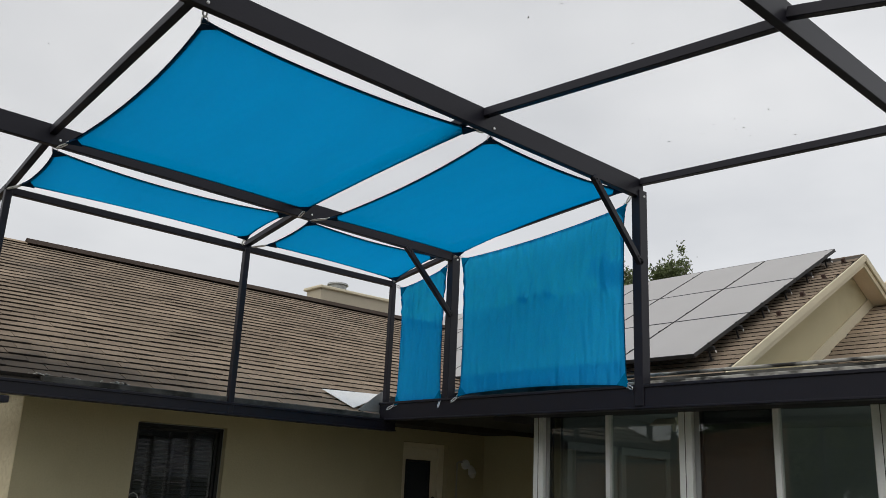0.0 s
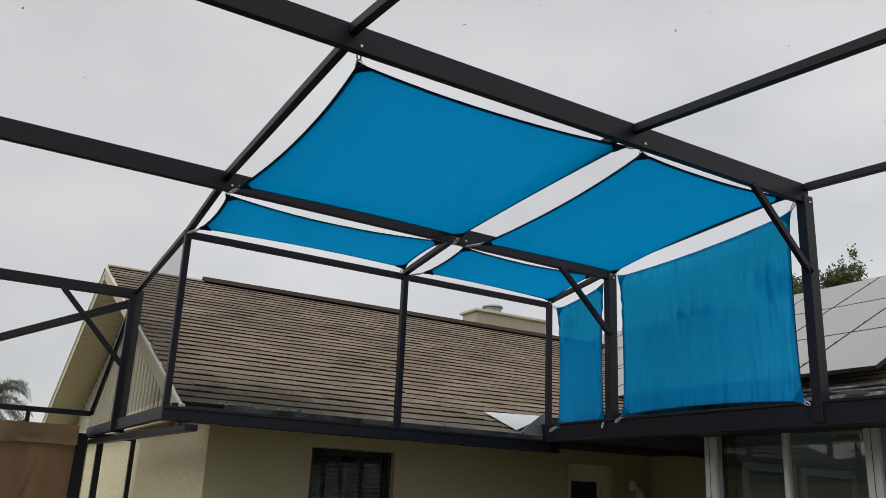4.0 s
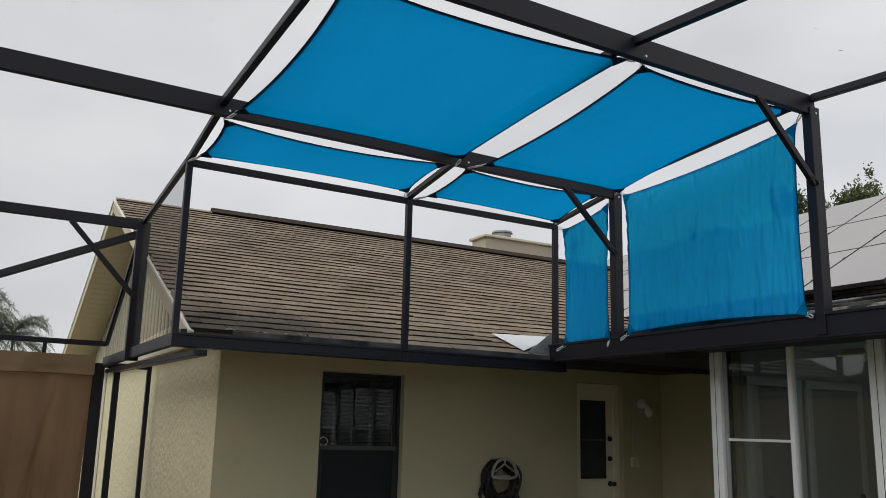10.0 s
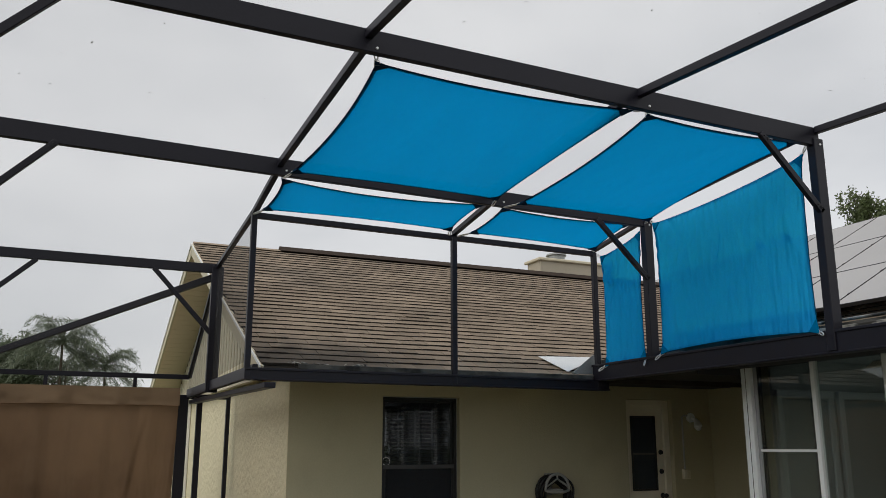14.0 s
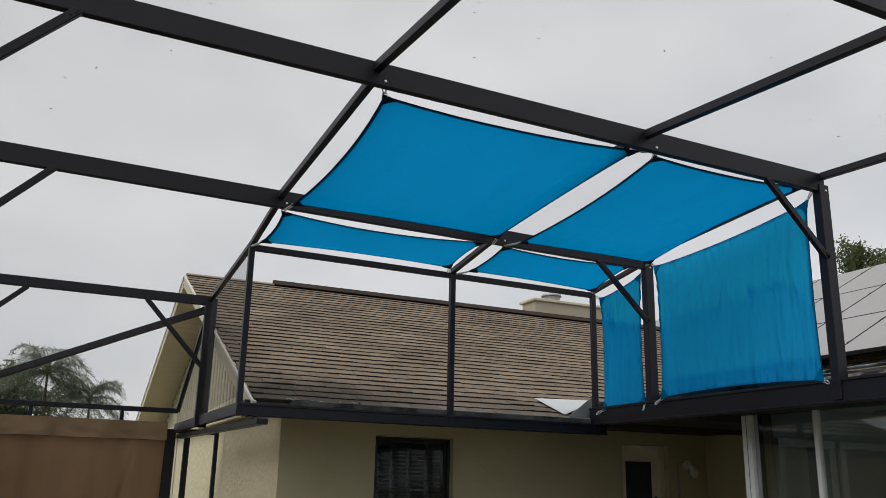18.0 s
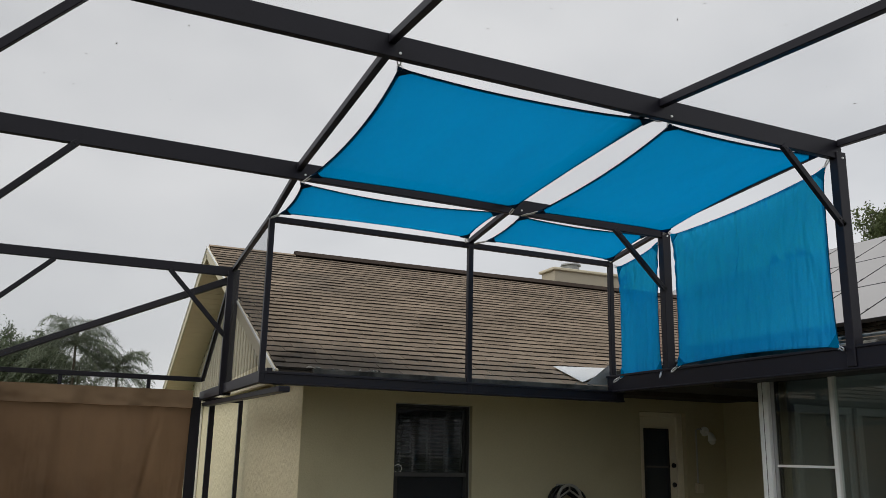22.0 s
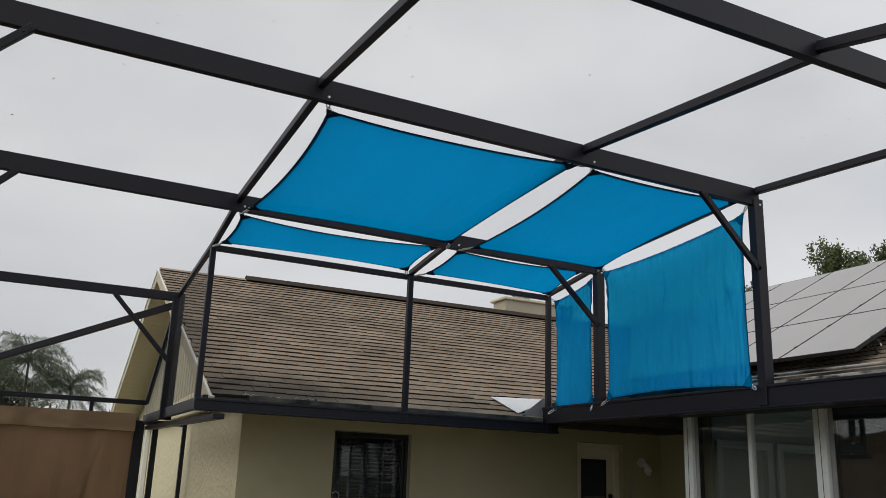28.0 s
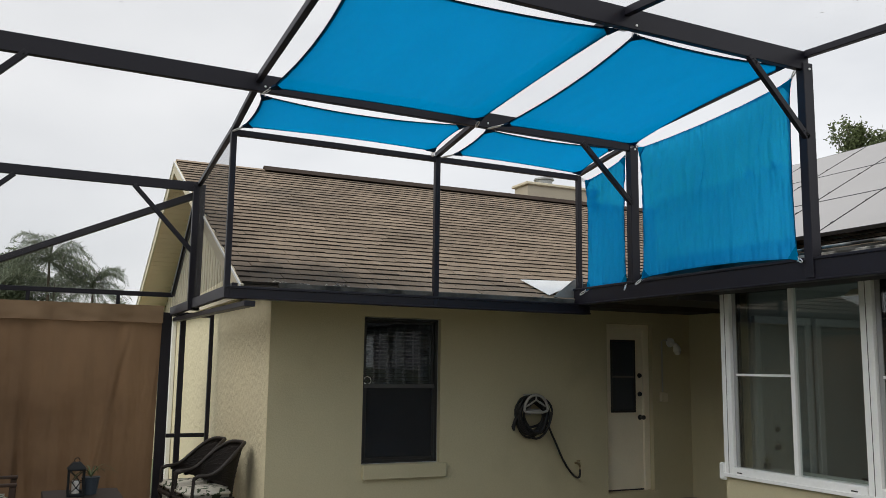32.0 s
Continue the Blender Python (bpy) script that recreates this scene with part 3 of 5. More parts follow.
low_roof = part("roof", slab([(4.2, -6, 2.75), (9.6, -6, 5.85), (9.6, YG + 0.28, 5.85), (4.2, YG + 0.28, 2.75)], 0.05), M_DECK, house, "lower brown shingle roof against the gable")
bm = B()
bar(bm, (4.2, YG + 0.265, 2.83), (9.6, YG + 0.265, 5.93), 0.02, 0.16)
part("flashing", bm, M_TRIM, house)

# ---- screen enclosure ----
cage = thing("screen_enclosure", "dark bronze aluminium pool screen enclosure fixed to the house gutters", "pool cage")
XA, XB, XLW, XD = -3.78, -1.72, -6.27, -3.71     # purlin lines, the outer side wall, the line past the house end
YA, YB, YD, YE, YF = -3.105, -0.915, 2.22, -5.20, 3.9


def za(x):
    return 4.012 - 0.0135 * x


def zb(x):
    return 3.862 - 0.013 * x


YH, ZH = -10.6, 2.62
ZC, ZD, ZE, ZF = 3.70, 3.62, 3.93, 2.49


def ze(x):
    return 3.914 - 0.0135 * x


def member(name, p, q, w, h, bevel=0.004, up=(0, 0, 1), label=""):
    """One aluminium extrusion with its two screen grooves."""
    bm = bar(B(), p, q, w, h, bevel, up)
    return part(name, bm, M_BRONZE, cage, label)


member("beam", (XLW, YA, za(XLW)), (0.03, YA, za(0)), 0.05, 0.152)
member("beam", (XLW, YB, zb(XLW) - 0.008), (0.03, YB, zb(0) - 0.005), 0.05, 0.148)
member("beam", (XLW, YE, ze(XLW)), (0.03, YE, ze(0)), 0.05, 0.152)
member("beam", (XLW, YH, ZH), (0.03, YH, ZH), 0.05, 0.13)
member("rail", (XLW, YH, 0.75), (0.6, YH, 0.75), 0.05, 0.06)
for x in (-4.6, -2.9, -1.2, 0.0):
    member("post", (x, YH, floor_z(x, YH) - 0.05), (x, YH, ZH - 0.066), 0.05, 0.05)
member("beam", (XLW - 0.09, YD, ZD), (XD, YD, ZD), 0.05, 0.105)
member("rail", (XA, 0, ZC + 0.012), (0, 0, ZC - 0.01), 0.05, 0.055)
for x in (XA, XB, XLW):
    member("purlin", (x, YH + 0.026, ZH + 0.03), (x, YE - 0.026, 3.94), 0.05, 0.06)
    member("purlin", (x, YE + 0.026, 3.905), (x, YA - 0.026, za(x) + 0.04), 0.05, 0.06)
    xm = x - 0.09 if x == XB else x
    member("purlin", (xm, YA + 0.026, za(x) - 0.01), (xm, YB - 0.026, zb(x) + 0.02), 0.05, 0.06)
for x in (XA + 0.055, XB + 0.08):
    part("bolt", bolt_bm((x, YA - 0.028, za(x) - 0.045)), M_STEEL, cage)
    part("bolt", bolt_bm((x, YB - 0.028, zb(x) - 0.035)), M_STEEL, cage)
for x in (XA, XB):
    member("purlin", (x, YB + 0.026, zb(x) - 0.01), (x, 0, ZC + 0.045), 0.05, 0.05)
member("purlin", (XA, 0.02, ZC + 0.045), (XD, YD - 0.026, ZD + 0.03), 0.05, 0.05)
member("purlin", (XD, YD + 0.026, ZD + 0.0), (XD, YF, ZF), 0.05, 0.05)
member("rail", (0, YE, 3.945), (0, YA - 0.03, za(0) + 0.05), 0.05, 0.055)
member("rail", (0.02, YA + 0.03, za(0) + 0.058), (0.02, YB - 0.03, zb(0) + 0.055), 0.04, 0.045)
member("rail", (0.0, YB + 0.03, zb(0) - 0.005), (0, 0.0, ZC + 0.025), 0.045, 0.045)
member("brace", (XD, YD + 0.03, ZD - 0.08), (XLW, YF, 2.60), 0.05, 0.078, label="diagonal brace of the sloping end bay")
# posts: an outer box and an inner half that takes the screen
for y, z, x0 in ((YA, za(0) - 0.04, 0.0), (YB, zb(0) - 0.03, 0.02), (YE, ZE - 0.03, 0.0)):
    p = part("post", box(B(), (x0 - 0.042, y - 0.04, GR0 + 0.02), (x0 + 0.055, y + 0.04, z + 0.02), 0.004), M_BRONZE, cage)
    part("bolt", bolt_bm((x0 + 0.01, y - 0.043, GR0 + 0.12)), M_STEEL, p)
    part("bolt", bolt_bm((x0 + 0.015, y - 0.043, z - 0.03)), M_STEEL, p)
for x, y, z0, z1, w in ((0, 0, 2.21, ZC, 0.052), (XB, 0, 2.19, ZC, 0.055), (XA, 0, 2.19, ZC + 0.02, 0.052)):
    part("post", box(B(), (x - w / 2, y - 0.03, z0), (x + w / 2, y + 0.025, z1), 0.004), M_BRONZE, cage)
part("post", box(B(), (XD - 0.066, YD - 0.035, 2.20), (XD + 0.066, YD + 0.035, ZD + 0.03), 0.004), M_BRONZE, cage)
for x, y, z in ((XLW, YB, zb(XLW)), (XLW - 0.09, YD, ZD), (XLW, YA, za(XLW)), (XLW, YE, ZE), (XLW, YF, ZF), (XLW, YH, ZH)):
    part("post", box(B(), (x - 0.05, y - 0.03, floor_z(x, y) - 0.05), (x + 0.05, y + 0.03, z + 0.04), 0.004), M_BRONZE, cage)


def knee(p, q):
    b = member("knee_brace", p, q, 0.04, 0.05)
    d = (Vector(q) - Vector(p)).normalized()
    for end, s in ((Vector(p), 1), (Vector(q), -1)):
        for k in range(3):
            part("screw", bolt_bm(tuple(end + d * s * (0.03 + 0.022 * k) + Vector((0.012 * (k % 2), -0.024, 0))), 0.007), M_BLACK, b)
    return b


for y, za_, x1 in ((YA - 0.02, za(0), 0.0), (YB - 0.02, zb(0), 0.02)):
    knee((-0.59, y, za_ - 0.06), (x1 - 0.015, y, za_ - 0.625))
knee((-4.42, YD - 0.01, ZD - 0.045), (XD - 0.03, YD - 0.01, ZD - 0.77))
knee((-5.62, YD - 0.01, ZD - 0.05), (XLW - 0.07, YD - 0.01, ZD - 0.74))
knee((-5.46, YA - 0.01, 4.04), (XLW + 0.02, YA - 0.01, 3.225))
knee((-0.52, YE - 0.01, ZE - 0.06), (0.0, YE - 0.01, ZE - 0.64))
knee((-5.50, YB - 0.01, 3.872), (XLW + 0.02, YB - 0.01, 3.095))


def gutter(p, q, w, h):
    """A box gutter with a rolled upper edge and a flange below."""
    g = member("gutter_beam", p, q, w, h, 0.008)
    d = (Vector(q) - Vector(p)).normalized()
    side = Vector((0, 0, 1)).cross(d) * (w / 2 + 0.006)
    if side.x + side.y > 0:
        side = -side
    for dz, hh in ((h / 2 - 0.012, 0.024), (-h / 2 + 0.008, 0.016)):
        bm = bar(B(), Vector(p) + side + Vector((0, 0, dz)), Vector(q) + side + Vector((0, 0, dz)), 0.012, hh, 0.003)
        part("flange", bm, M_BRONZE, g)
    return g


gutter((-3.80, 0.03, (GL0 + GL1) / 2), (0.125, 0.03, (GL0 + GL1) / 2), 0.11, GL1 - GL0)
gutter((0.03, -12, (GR0 + GR1) / 2), (0.03, 0.07, (GR0 + GR1) / 2), 0.11, GR1 - GR0)
# side wall past the house corner
member("rail", (XD, -0.02, 2.275), (XD, YF, 2.275), 0.05, 0.11)
member("rail", (XD + 0.10, -0.2, 2.135), (XD + 0.06, YF - 0.04, 2.17), 0.10, 0.05)
for x, w in ((-3.77, 0.13), (-3.56, 0.07), (-3.19, 0.05)):
    part("post", box(B(), (x - w / 2, YF - 0.03, floor_z(x, YF) - 0.05), (x + w / 2, YF + 0.03, 2.26), 0.004), M_BRONZE, cage)
member("rail", (-3.70, YF, 0.685), (-3.22, YF, 0.685), 0.04, 0.05)
member("rail", (-3.70, YF, 2.24), (-3.17, YF, 2.24), 0.05, 0.06)
member("rail", (-3.70, YF, floor_z(-3.5, YF) + 0.03), (-3.22, YF, floor_z(-3.5, YF) + 0.03), 0.05, 0.05)
member("rail", (XLW, YF, ZF), (XD, YF, ZF), 0.05, 0.06)
member("rail", (XLW, YH, 2.45), (XLW, YF, 2.45), 0.05, 0.05)
member("rail", (XLW, YH, 0.75), (XLW, YB - 0.04, 0.75), 0.05, 0.05)
for x in (-4.38, -5.42):
    member("post", (x, YF, floor_z(x, 4)), (x, YF, ZF - 0.03), 0.045, 0.045)

# ---- shade sails ----
def sail(corners, label, out, dip=0.07, sag=(0, 0, 0), wrinkle=0.006, seed=0, crease=(), right=1.0, back=0.35):
    """A hemmed cloth with four tied corners, its edges drawn in; out: the hooks' directions at the corners."""
    c = [Vector(p) for p in corners]
    n = 88 if abs(c[0].x - c[1].x) < 0.2 else 44
    nrm = (c[1] - c[0]).cross(c[3] - c[0]).normalized()
    def pt(u, v, lift=0.0):
        p = c[0].lerp(c[1], u).lerp(c[3].lerp(c[2], u), v)
        bu, bv = 4 * u * (1 - u), 4 * v * (1 - v)
        du = (c[3].lerp(c[2], u) - c[0].lerp(c[1], u)).normalized()
        dv = (c[1].lerp(c[2], v) - c[0].lerp(c[3], v)).normalized()
        p = p + du * dip * (back if v > 0.5 else 1.0) * bu * (1 - 2 * v) * (c[1] - c[0]).length / 2 + dv * dip * (right if u > 0.5 else 1.0) * bv * (1 - 2 * u) * (c[3] - c[0]).length / 2
        w = noise.noise(Vector((u * 5 + seed, v * 2.2, seed * 1.7))) + 0.5 * noise.noise(Vector((u * 13 + seed, v * 5, 3.1)))
        p = p + nrm * wrinkle * w * min(1.0, 6 * min(u, 1 - u, v, 1 - v) + 0.25)
        if n > 50:
            w2 = noise.noise(Vector((u * 34 + 3 * noise.noise(Vector((u * 4, v * 5, seed))), v * 3.5, seed + 7))) * max(0.0, 1 - 1.5 * v) * min(1.0, 7 * v)
            w3 = noise.noise(Vector(((u + v) * 16, (u - v) * 4, seed + 2))) * max(0.0, 0.5 - abs(u - 0.15) - v * 0.6) * min(1.0, 7 * v)
            p = p + nrm * (0.022 * w2 + 0.06 * w3)
        for cu, cw, depth, v0, v1 in crease:
            if v0 < v < v1:
                p = p + nrm * depth * math.exp(-((u - cu - 0.02 * math.sin(v * 9)) / cw) ** 2) * math.sin(math.pi * (v - v0) / (v1 - v0))
        return p + Vector(sag) * bu * bv + nrm * lift
    top = thing("shade_sail", label, "shade sail", "blue shade sails")
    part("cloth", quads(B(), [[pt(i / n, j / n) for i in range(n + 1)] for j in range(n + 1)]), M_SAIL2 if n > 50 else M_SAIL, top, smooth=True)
    lu, lv = (c[1] - c[0]).length, (c[3] - c[0]).length
    hw = 0.018
    for k in range(4):
        a = [i / n for i in range(n + 1)]
        if k == 0:
            strip = [[pt(u, v, 0.004) for u in a] for v in (-0.004, hw / lv)]
        elif k == 1:
            strip = [[pt(u, v, 0.004) for v in a] for u in (1 - hw / lu, 1.004)]
        elif k == 2:
            strip = [[pt(u, v, 0.004) for u in a] for v in (1 - hw / lv, 1.004)]
        else:
            strip = [[pt(u, v, 0.004) for v in a] for u in (-0.004, hw / lu)]
        bm = quads(B(), strip)
        bmesh.ops.solidify(bm, geom=bm.faces[:], thickness=0.009)
        part("hem", bm, M_HEM_BLUE if n > 50 else M_HEM, top)
    for k, (cu, cv) in enumerate(((0, 0), (1, 0), (1, 1), (0, 1))):
        su, sv = (1 if cu == 0 else -1), (1 if cv == 0 else -1)
        du, dv = 0.085 / lu * su, 0.085 / lv * sv
        bm = B()
        pts = [pt(cu - 0.01 * su, cv - 0.01 * sv, 0.006), pt(cu + du, cv, 0.006), pt(cu, cv + dv, 0.006)]
        prism(bm, pts, nrm * -0.014)
        part("corner_patch", bm, M_SAIL_PATCH if n > 50 else M_HEM, top)
        o = Vector(out[k])
        d = o.normalized()
        side = d.cross(nrm).normalized()
        p0 = c[k] - d * 0.01
        part("d_ring", tube(B(), [p0 + side * 0.02, p0 - side * 0.02, p0 - side * 0.014 + d * 0.035, p0 + side * 0.014 + d * 0.035], 0.0035, 6, close=True), M_STEEL, top)
        L = o.length
        q0 = c[k] + d * 0.03
        pts = [q0 + d * (max(L - 0.04, 0.03)) * (0.5 - 0.5 * math.cos(i * math.pi / 5)) + side * 0.011 * math.sin(i * math.pi / 5) for i in range(6)]
        pts += [q0 + d * (max(L - 0.04, 0.03)) * (0.5 - 0.5 * math.cos(i * math.pi / 5)) - side * 0.011 * math.sin(i * math.pi / 5) for i in range(5, 0, -1)][1:]
        part("snap_hook", tube(B(), pts, 0.0052, 6, close=True), M_STEEL, top)
    return top


sail([(-3.685, -3.025, 3.966), (-1.755, -3.04, 3.972), (-1.845, -1.17, 3.792), (-3.725, -1.17, 3.795)], "large blue shade cloth stretched below the roof beams",
     [(-0.03, -0.055, 0.04), (0.09, -0.03, 0.0), (0.06, 0.20, -0.01), (-0.03, 0.20, 0.0)], sag=(0, 0, -0.025), seed=1, right=0.25, crease=((0.35, 0.02, 0.006, 0.0, 0.5), (0.7, 0.03, 0.006, 0.2, 1)))
sail([(-1.58, -3.033, 3.962), (-0.13, -3.04, 3.972), (-0.13, -1.15, 3.785), (-1.58, -1.13, 3.79)], "blue shade cloth stretched between roof beam and side posts",
     [(-0.04, -0.04, 0.03), (0.10, -0.03, 0.02), (0.10, 0.18, 0.02), (-0.08, 0.18, 0.0)], sag=(0, 0, -0.025), seed=5)
sail([(-3.725, -0.855, 3.822), (-1.83, -0.865, 3.822), (-1.90, -0.30, 3.695), (-3.755, -0.29, 3.695)], "narrow blue shade cloth over the house gutter",
     [(-0.03, -0.05, 0.03), (0.09, -0.03, 0.02), (0.10, 0.24, 0.01), (-0.05, 0.24, 0.01)], sag=(0, 0, -0.03), seed=9, dip=0.10, crease=((0.5, 0.2, 0.012, 0.1, 0.9),))
sail([(-1.59, -0.84, 3.822), (-0.13, -0.85, 3.822), (-0.10, -0.16, 3.695), (-1.66, -0.28, 3.695)], "small narrow blue shade cloth in the roof corner",
     [(-0.06, -0.05, 0.03), (0.09, -0.03, 0.02), (0.08, 0.12, 0.01), (-0.05, 0.22, 0.01)], sag=(0, 0, -0.02), seed=13, dip=0.09)
sail([(-0.030, -1.108, 3.770), (-0.030, -2.990, 3.884), (-0.030, -2.985, 2.465), (-0.030, -1.130, 2.482)], "upright blue shade cloth hung between two posts",
     [(0.03, 0.09, 0.06), (0.03, -0.06, 0.11), (-0.05, -0.10, -0.04), (-0.05, 0.07, -0.07)], dip=0.035, wrinkle=0.012, seed=17, back=1.0,
     crease=((0.44, 0.010, 0.042, 0.08, 0.55), (0.56, 0.02, -0.022, 0.05, 0.4), (0.80, 0.014, 0.03, 0.0, 0.38), (0.12, 0.022, 0.034, 0.0, 0.3), (0.9, 0.016, -0.03, 0.0, 0.4), (0.20, 0.012, 0.026, 0.2, 0.5)))
sail([(-0.026, -0.180, 3.615), (-0.026, -0.868, 3.735), (-0.026, -0.858, 2.450), (-0.026, -0.195, 2.440)], "narrow upright blue shade cloth in the corner bay",
     [(0.02, 0.10, 0.05), (0.05, 0.0, 0.09), (-0.05, -0.03, -0.08), (-0.05, 0.09, -0.06)], dip=0.04, wrinkle=0.008, seed=21, back=1.0)


# ---- bedroom window ----
def frame_bm(lo, hi, w, y0, y1):
    """A rectangular frame in the plane y, from lo to hi (x, z)."""
    bm = B()
    box(bm, (lo[0], y0, lo[1]), (lo[0] + w, y1, hi[1]), 0.003)
    box(bm, (hi[0] - w, y0, lo[1]), (hi[0], y1, hi[1]), 0.003)
    box(bm, (lo[0] + w, y0, hi[1] - w), (hi[0] - w, y1, hi[1]), 0.003)
    box(bm, (lo[0] + w, y0, lo[1]), (hi[0] - w, y1, lo[1] + w), 0.003)
    return bm


win = thing("window_1", "dark bronze single-hung window with lowered blinds", "window", kind="structure")
x0, z0, x1, z1 = WIN
yf = YW + 0.07
zm = 1.385
part("window_frame", frame_bm((x0 + 0.004, z0 + 0.004), (x1 - 0.004, z1 - 0.004), 0.035, yf, yf + 0.07), M_BLACK, win)
up_sash = part("sash", frame_bm((x0 + 0.04, zm - 0.02), (x1 - 0.04, z1 - 0.04), 0.025, yf + 0.03, yf + 0.055), M_BLACK, win)
part("pane", box(B(), (x0 + 0.065, yf + 0.042, zm + 0.005), (x1 - 0.065, yf + 0.046, z1 - 0.065)), M_GLASS_DARK, up_sash)
lo_sash = part("sash", frame_bm((x0 + 0.04, z0 + 0.04), (x1 - 0.04, zm + 0.02), 0.03, yf + 0.004, yf + 0.028), M_BLACK, win)
part("insect_screen", box(B(), (x0 + 0.07, yf + 0.010, z0 + 0.07), (x1 - 0.07, yf + 0.012, zm - 0.01)), M_SCREEN_DARK, lo_sash)
part("edge_bead", frame_bm((x0 + 0.002, z0 + 0.0015), (x1 - 0.002, z1 - 0.002), 0.007, yf - 0.012, yf - 0.002), M_RAILPALE, win, "thin pale bead round the frame")
part("meeting_rail", box(B(), (x0 + 0.04, yf - 0.002, zm - 0.022), (x1 - 0.04, yf + 0.03, zm + 0.022), 0.004), M_RAILGREY, win)
bm = B()
bmesh.ops.create_circle(bm, segments=8, radius=0.045, matrix=Matrix.Translation((x0 + 0.085, yf + 0.030, zm + 0.06)) @ Matrix.Rotation(math.pi / 2, 4, "X"))
ring = [v.co.copy() for v in bm.verts]
bm.free()
part("sticker", tube(B(), ring, 0.004, 5, close=True), M_WHITE, win, "small octagonal grey sticker on the glass")
blind = part("blind", box(B(), (x0 + 0.05, yf + 0.10, z1 - 0.12), (x1 - 0.05, yf + 0.15, z1 - 0.06), 0.004), M_BLIND, win, "pale horizontal slat blind")
for i in range(15):
    z = z1 - 0.14 - i * 0.042
    bm = box(B(), (-0.40, -0.022, -0.0012), (0.40, 0.022, 0.0012), 0, Matrix.Translation(((x0 + x1) / 2, yf + 0.125, z)) @ Matrix.Rotation(radians(38), 4, "X"))
    part("slat", bm, M_BLIND, blind)
for x in (x0 + 0.25, x0 + 0.45, x0 + 0.66):
    part("blind_tape", box(B(), (x - 0.011, yf + 0.098, 1.37), (x + 0.011, yf + 0.100, z1 - 0.12)), M_BLIND, blind)
part("window_sill", box(B(), (x0 + 0.01, YW - 0.05, 0.39), (-1.045, YW + 0.068, 0.546), 0.008), M_STUCCO, win, "projecting cream stucco sill")
# added wall; its dark colour stands in for the unlit bedroom behind the glass
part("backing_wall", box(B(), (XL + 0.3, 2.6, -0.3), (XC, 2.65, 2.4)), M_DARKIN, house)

# ---- back door ----
door = thing("door_1", "cream half-glazed back door with black hardware", "door", kind="structure")
yd = YW + 0.10
bm = B()
box(bm, (1.186, yd - 0.012, 0.10), (1.225, yd + 0.10, 2.145), 0.003)
box(bm, (1.812, yd - 0.03, 0.10), (1.897, yd + 0.10, 2.145), 0.003)
box(bm, (1.186, yd - 0.03, 2.120), (1.897, yd + 0.10, 2.176), 0.003)
part("jamb", bm, M_DOOR, door)
leaf = part("leaf", wall_with_holes((1.227, 0.115), (1.809, 2.118), "y", [(1.325, 1.075, 1.690, 1.965)], (yd, yd + 0.045)), M_DOOR, door)
lite = part("glazing_frame", frame_bm((1.315, 1.062), (1.700, 1.978), 0.024, yd - 0.012, yd + 0.02), M_BLACK, leaf)
part("glazing_bar", box(B(), (1.338, yd - 0.010, 1.500), (1.677, yd + 0.01, 1.522)), M_RAILGREY, leaf)
part("pane", box(B(), (1.327, yd + 0.012, 1.077), (1.688, yd + 0.016, 1.963)), M_DOORPANE, leaf, "door glass, opaque blue-grey for the dim room and its reflections")
for z in (1.528, 1.293):
    bm = B()
    bmesh.ops.create_cone(bm, cap_ends=True, segments=16, radius1=0.032, radius2=0.026, depth=0.022, matrix=Matrix.Translation((1.765, yd - 0.010, z)) @ Matrix.Rotation(math.pi / 2, 4, "X"))
    part("deadbolt", bm, M_BLACK, leaf, "round black deadbolt")
bm = B()
bmesh.ops.create_cone(bm, cap_ends=True, segments=16, radius1=0.034, radius2=0.030, depth=0.016, matrix=Matrix.Translation((1.765, yd - 0.008, 1.0)) @ Matrix.Rotation(math.pi / 2, 4, "X"))
bmesh.ops.create_cone(bm, cap_ends=True, segments=12, radius1=0.012, radius2=0.012, depth=0.05, matrix=Matrix.Translation((1.765, yd - 0.03, 1.0)) @ Matrix.Rotation(math.pi / 2, 4, "X"))
bmesh.ops.create_uvsphere(bm, u_segments=16, v_segments=10, radius=0.029, matrix=Matrix.Translation((1.775, yd - 0.062, 1.0)))
part("door_knob", bm, M_BLACK, leaf, smooth=True)
part("threshold", box(B(), (1.185, YW - 0.05, 0.0), (1.93, yd + 0.1, 0.098), 0.006), M_STUCCO, door)
part("weather_strip", box(B(), (1.23, yd - 0.005, 0.099), (1.807, yd + 0.04, 0.116)), M_BLACK, door)
# unseen pale backing, added to lighten the pane from behind
part("backing", box(B(), (1.1, yd + 0.12, 0.0), (2.0, yd + 0.13, 2.2)), M_BLIND, door, "pale sheet added behind the door glass to lighten it")

# ---- wall light, conduit and box ----
lamp = thing("wall_light", "small white outdoor flood light on the recess wall", "light")
bm = B()
bmesh.ops.create_cone(bm, cap_ends=True, segments=20, radius1=0.062, radius2=0.057, depth=0.03, matrix=Matrix.Translation((2.19, YW - 0.015, 1.96)) @ Matrix.Rotation(math.pi / 2, 4, "X"))
part("base_plate", bm, M_WHITE, lamp, smooth=False)
part("arm", tube(B(), [(2.19, YW - 0.03, 1.955), (2.205, YW - 0.06, 1.945), (2.215, YW - 0.085, 1.925)], 0.018, 8), M_WHITE, lamp)
bm = B()
tube(bm, [(2.21, YW - 0.075, 1.94), (2.218, YW - 0.092, 1.905), (2.222, YW - 0.105, 1.86), (2.223, YW - 0.108, 1.84)], [0.026, 0.04, 0.052, 0.05], 14)
part("lamp_head", bm, M_WHITE, lamp, smooth=True)
bm = B()
